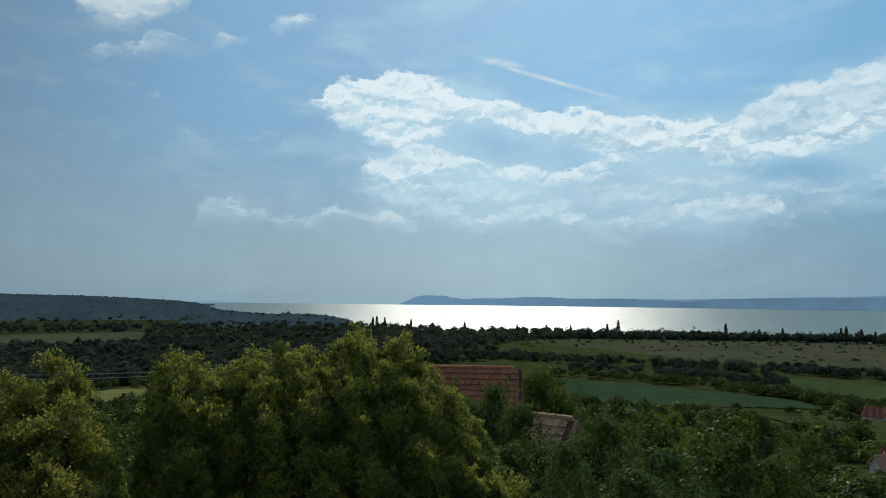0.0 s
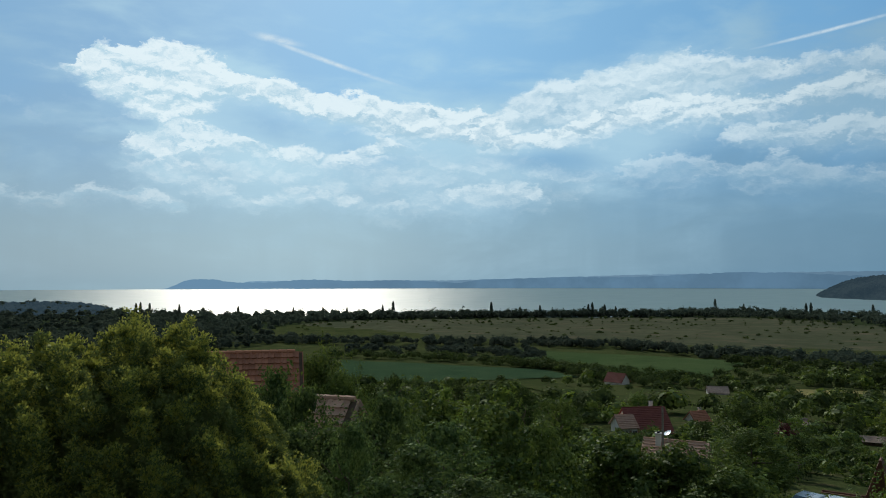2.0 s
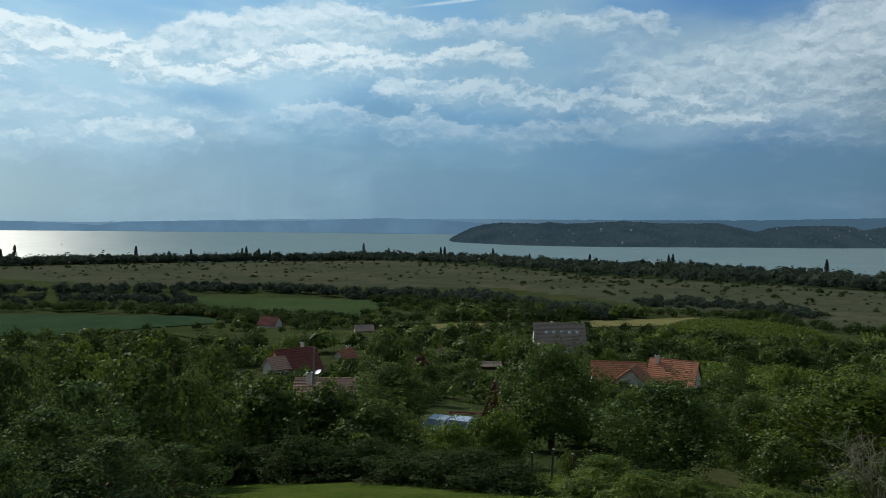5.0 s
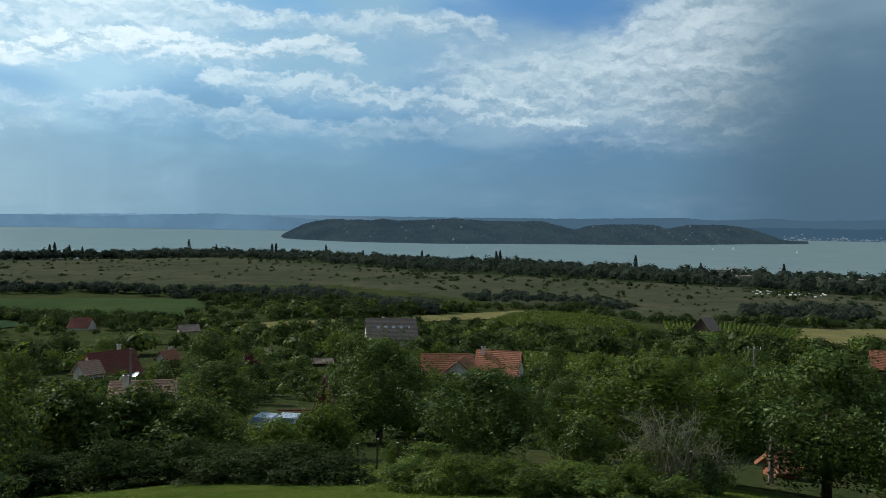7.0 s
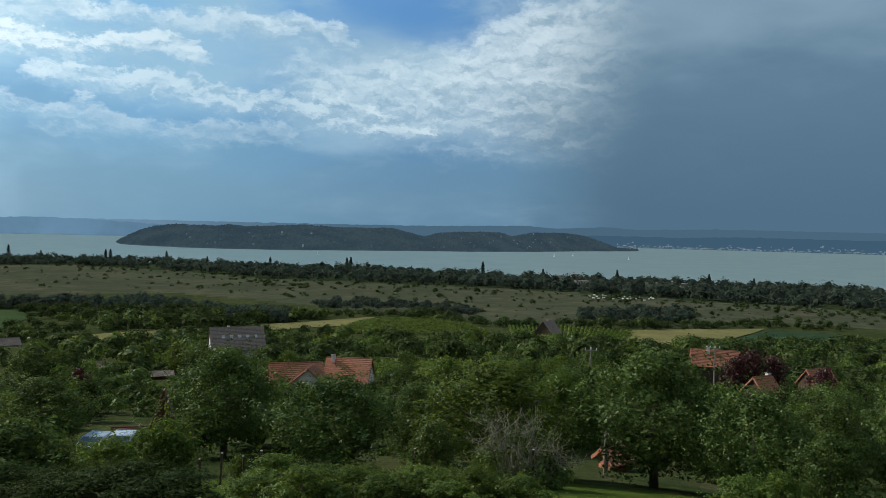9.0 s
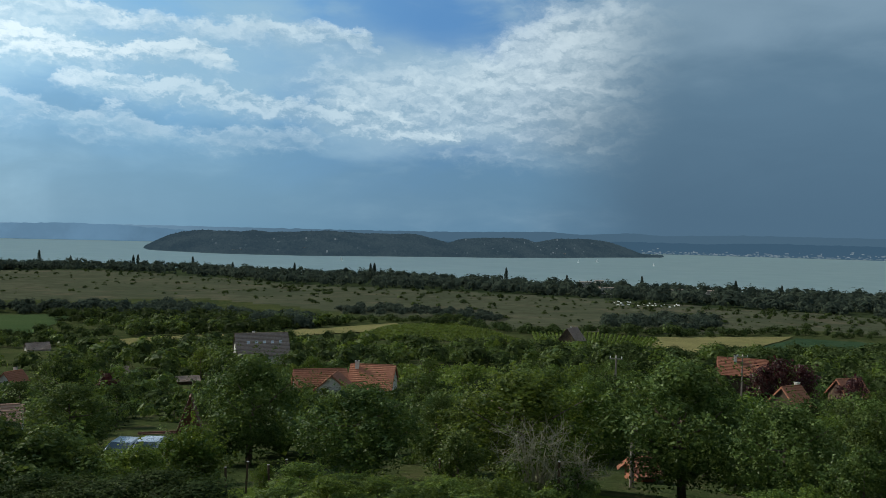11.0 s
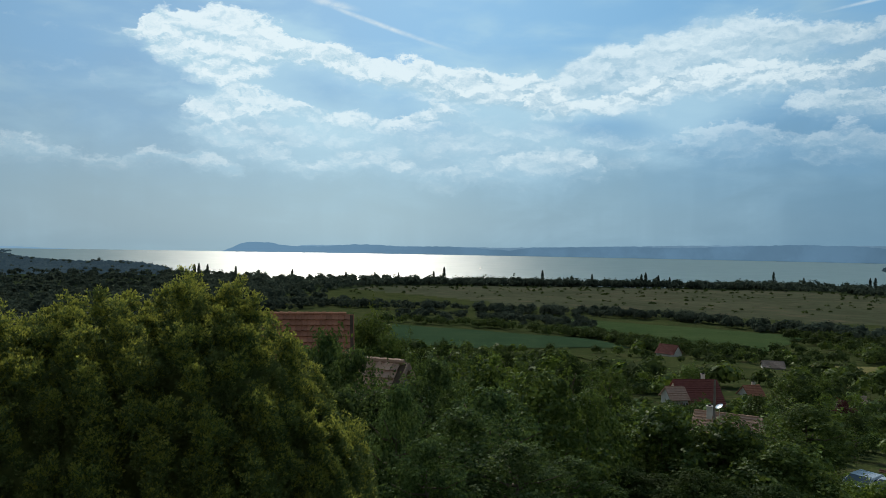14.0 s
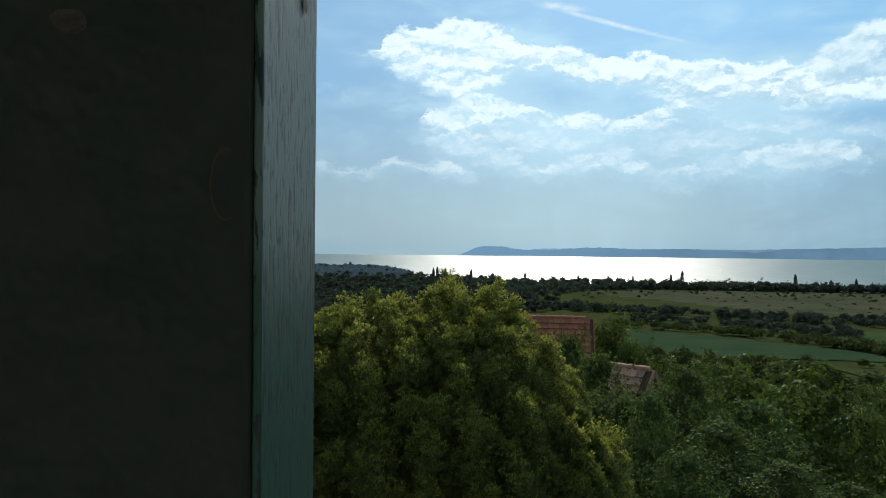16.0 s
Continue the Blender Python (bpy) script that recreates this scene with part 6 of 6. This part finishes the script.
shore_belts()


def poplar(az, r, tall):
    ob = new("poplar")
    ob.matrix_basis = Matrix.Translation(spot(az, r, -0.3))
    tagged(ob, "tall narrow dark poplar on the lake shore", "tree", "shore poplars")
    v, f = tube([(0, 0, 0), (0, 0, tall * 0.6)], [0.4, 0.2], 6)
    mesh_object("trunk", v, f, BARK, ob)
    n = 520
    h = rng.uniform(0.06, 1, n)
    w = tall * 0.13 * np.sin(np.pi * np.clip(h * 0.8 + 0.15, 0, 1))
    th = rng.uniform(0, 6.28, n)
    w = w * rng.uniform(0.3, 1, n)
    p = np.stack([w * np.cos(th), w * np.sin(th), h * tall], -1)
    v, f = leaf_quads(p, np.stack([np.cos(th), np.sin(th), 0.8 + 0 * th], -1), 1.35, rng)
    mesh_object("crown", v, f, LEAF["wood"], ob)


for az, el in [(3.0, -1.56), (3.3, -1.49), (3.9, -1.56), (5.9, -1.68), (10.0, -1.86), (14.0, -2.0), (16.2, -2.0), (18.0, -2.02), (20.7, -1.87), (21.5, -1.56), (29.0, -1.66), (31.2, -2.0), (32.7, -1.88), (36.3, -1.78),
               (36.6, -1.66), (37.5, -1.82), (38.3, -1.93), (45.3, -1.36), (47.2, -1.7), (51.2, -1.6), (51.5, -1.56), (55.2, -1.64), (58.0, -2.0), (62.5, -1.97), (68.2, -1.9), (68.5, -1.85), (78.6, -1.96), (83.2, -2.4), (88.7, -2.28),
               (95.2, -2.35), (98.2, -2.55)]:
    r = min(float(steps(az, SHORE)) - 25, 1120)
    poplar(az, r, EYE + r * math.tan(radians(el)) - float(height(az, r)))


def vineyard(quad, rows, label, high=1.5, across=False):
    """Vine rows on the slope within a four-cornered patch."""
    P = [np.array((r * math.sin(radians(a)), r * math.cos(radians(a)))) for a, r in quad]
    pts = []
    for i in range(rows):
        v = (i + 0.5) / rows
        a, b = P[0] * (1 - v) + P[3] * v, P[1] * (1 - v) + P[2] * v
        if across:
            a, b = P[0] * (1 - v) + P[1] * v, P[3] * (1 - v) + P[2] * v
        n = int(np.linalg.norm(b - a) / 0.9)
        t = (np.arange(n) + rng.uniform(0, 1, n)) / n
        pts.append(a[None] * (1 - t[:, None]) + b[None] * t[:, None])
    xy = np.concatenate(pts)
    az, r = np.degrees(np.arctan2(xy[:, 0], xy[:, 1])), np.hypot(xy[:, 0], xy[:, 1])
    wood("vine_rows", rows_of(az, r, high + 0.4 + rng.uniform(-0.2, 0.2, len(xy)), np.full(len(xy), 1.1)), "vine", label, rng, 9, 1.6, "vineyard")


vineyard([(66.8, 278), (80.5, 274), (75.5, 365), (69.5, 330)], 34, "rows of bright green vines on a rise")
vineyard([(81.0, 276), (89.2, 268), (90.0, 325), (80.5, 335)], 30, "rows of bright green vines beside a house", across=True)
vineyard([(70.0, 136), (80.2, 136), (80.2, 178), (70.2, 178)], 16, "low dark green vine rows below the slope")


def far_building(az, r, w, h, d, label, storeys=0):
    ob = new("far_building")
    ob.matrix_basis = Matrix.Translation(spot(az, r)) @ pose(0, 0, 0, 0, 0, -az + 8)
    tagged(ob, label, "building")
    part("wall", box((w, d, h + 1), (0, 0, h / 2 - 0.5), 0.05), CONCRETE, ob)
    part("roof", box((w + 0.6, d + 0.6, 0.4), (0, 0, h + 0.2), 0.05), TILE_GREY, ob)
    for s in range(storeys):
        for i in range(int(w / 4)):
            part("window", box((1.6, 0.1, 1.3), (-w / 2 + 2 + 4 * i, -d / 2 - 0.03, 2 + 3.1 * s)), DARK_GLASS, ob)


for az, r, w, h, st in [(84.6, 770, 11, 8, 2), (85.6, 775, 8, 9.5, 3), (86.2, 700, 14, 6, 1), (91.3, 690, 12, 7, 2), (93.6, 720, 10, 6, 1), (58.3, 2080, 24, 5, 0), (63.2, 2080, 10, 4, 0), (82.9, 2640, 14, 5, 0), (-16.6, 585, 12, 1.6, 0), (-14.6, 582, 7, 1.6, 0)]:
    far_building(az, r, w, h, 10, "pale building among trees by the shore", st)



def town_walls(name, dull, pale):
    """Pale walls through kilometres of air, part of the distance; haze painted as glow."""
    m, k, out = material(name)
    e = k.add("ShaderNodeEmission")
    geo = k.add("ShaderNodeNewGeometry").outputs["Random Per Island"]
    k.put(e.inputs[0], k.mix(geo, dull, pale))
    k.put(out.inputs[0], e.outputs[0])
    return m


# the walls' paleness is emitted, since the sun leaves them dark
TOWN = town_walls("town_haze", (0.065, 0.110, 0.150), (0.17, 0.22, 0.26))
HAMLET = town_walls("hamlet_haze", (0.035, 0.060, 0.078), (0.11, 0.14, 0.16))


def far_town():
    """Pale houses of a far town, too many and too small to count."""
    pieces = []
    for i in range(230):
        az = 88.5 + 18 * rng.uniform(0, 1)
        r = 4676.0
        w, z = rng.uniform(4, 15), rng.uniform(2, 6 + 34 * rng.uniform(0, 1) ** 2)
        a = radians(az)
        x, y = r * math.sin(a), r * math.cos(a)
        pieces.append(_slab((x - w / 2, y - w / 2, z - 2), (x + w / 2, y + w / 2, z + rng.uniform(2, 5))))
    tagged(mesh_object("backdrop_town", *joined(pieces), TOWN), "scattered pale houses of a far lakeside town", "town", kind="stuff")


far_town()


def peninsula_houses():
    """Pale walls among the far forest, too small to count."""
    pieces = []
    for i in range(70):
        az = float(rng.choice([rng.uniform(56, 72), rng.uniform(74.5, 86)], p=[0.35, 0.65]))
        r = float(steps(az, FOOT)) + rng.uniform(60, 320)
        p = spot(az, r)
        w = rng.uniform(2, 5)
        pieces.append(_slab((p.x - w / 2, p.y - w / 2, p.z - 1), (p.x + w / 2, p.y + w / 2, p.z + rng.uniform(6, 9))))
    tagged(mesh_object("backdrop_peninsula_houses", *joined(pieces), HAMLET), "pale houses scattered in the peninsula's forest", "town", kind="stuff")


peninsula_houses()


def van(az, r):
    ob = new("caravan")
    ob.matrix_basis = Matrix.Translation(spot(az, r)) @ pose(0, 0, 0, 0, 0, rng.uniform(0, 180)) @ Matrix.Scale(0.42, 4)
    tagged(ob, "small white caravan on the meadow", "caravan", "caravans on the meadow")
    part("body", box((4.5, 2.1, 1.7), (0, 0, 1.25), 0.25), WHITE_PAINT, ob)
    part("window", box((1.6, 0.05, 0.6), (0, -1.06, 1.5)), DARK_GLASS, ob)
    for x in (-0.5, 0.5):
        v, f = tube([(x, -1.0, 0.3), (x, 1.0, 0.3)], [0.3, 0.3], 10)
        mesh_object("wheel", v, f, RUBBER, ob)


for i in range(26):
    van(86.6 + rng.uniform(0, 4.8), 566 + rng.uniform(-16, 26))


def boat(az, r, tall):
    ob = new("sailing_boat")
    p = spot(az, r)
    ob.matrix_basis = Matrix.Translation((p.x, p.y, 0)) @ pose(0, 0, 0, 0, 0, rng.uniform(0, 180))
    tagged(ob, "white sailing boat on the lake", "boat", "boats on the lake")
    part("hull", box((tall * 0.9, tall * 0.25, tall * 0.12), (0, 0, tall * 0.05), 0.05 * tall), WHITE_PAINT, ob)
    mesh_object("sail", [(-tall * 0.05, 0, tall * 0.15), (tall * 0.4, 0.1, tall * 0.15), (-tall * 0.05, 0, tall), (-tall * 0.06, 0.05, tall * 0.15)], [(0, 1, 2), (3, 2, 1), (0, 2, 3)], WHITE_PAINT, ob)
    v, f = tube([(-tall * 0.06, 0, 0), (-tall * 0.06, 0, tall * 1.05)], [0.1, 0.06], 6)
    mesh_object("mast", v, f, SHEET, ob)


for az, r, h in [(24.3, 1750, 7), (66.0, 1650, 9), (84.0, 2000, 9), (85.4, 2100, 9), (89.5, 1900, 8), (8.5, 1800, 6), (20.4, 3200, 10)]:
    boat(az, r, h)
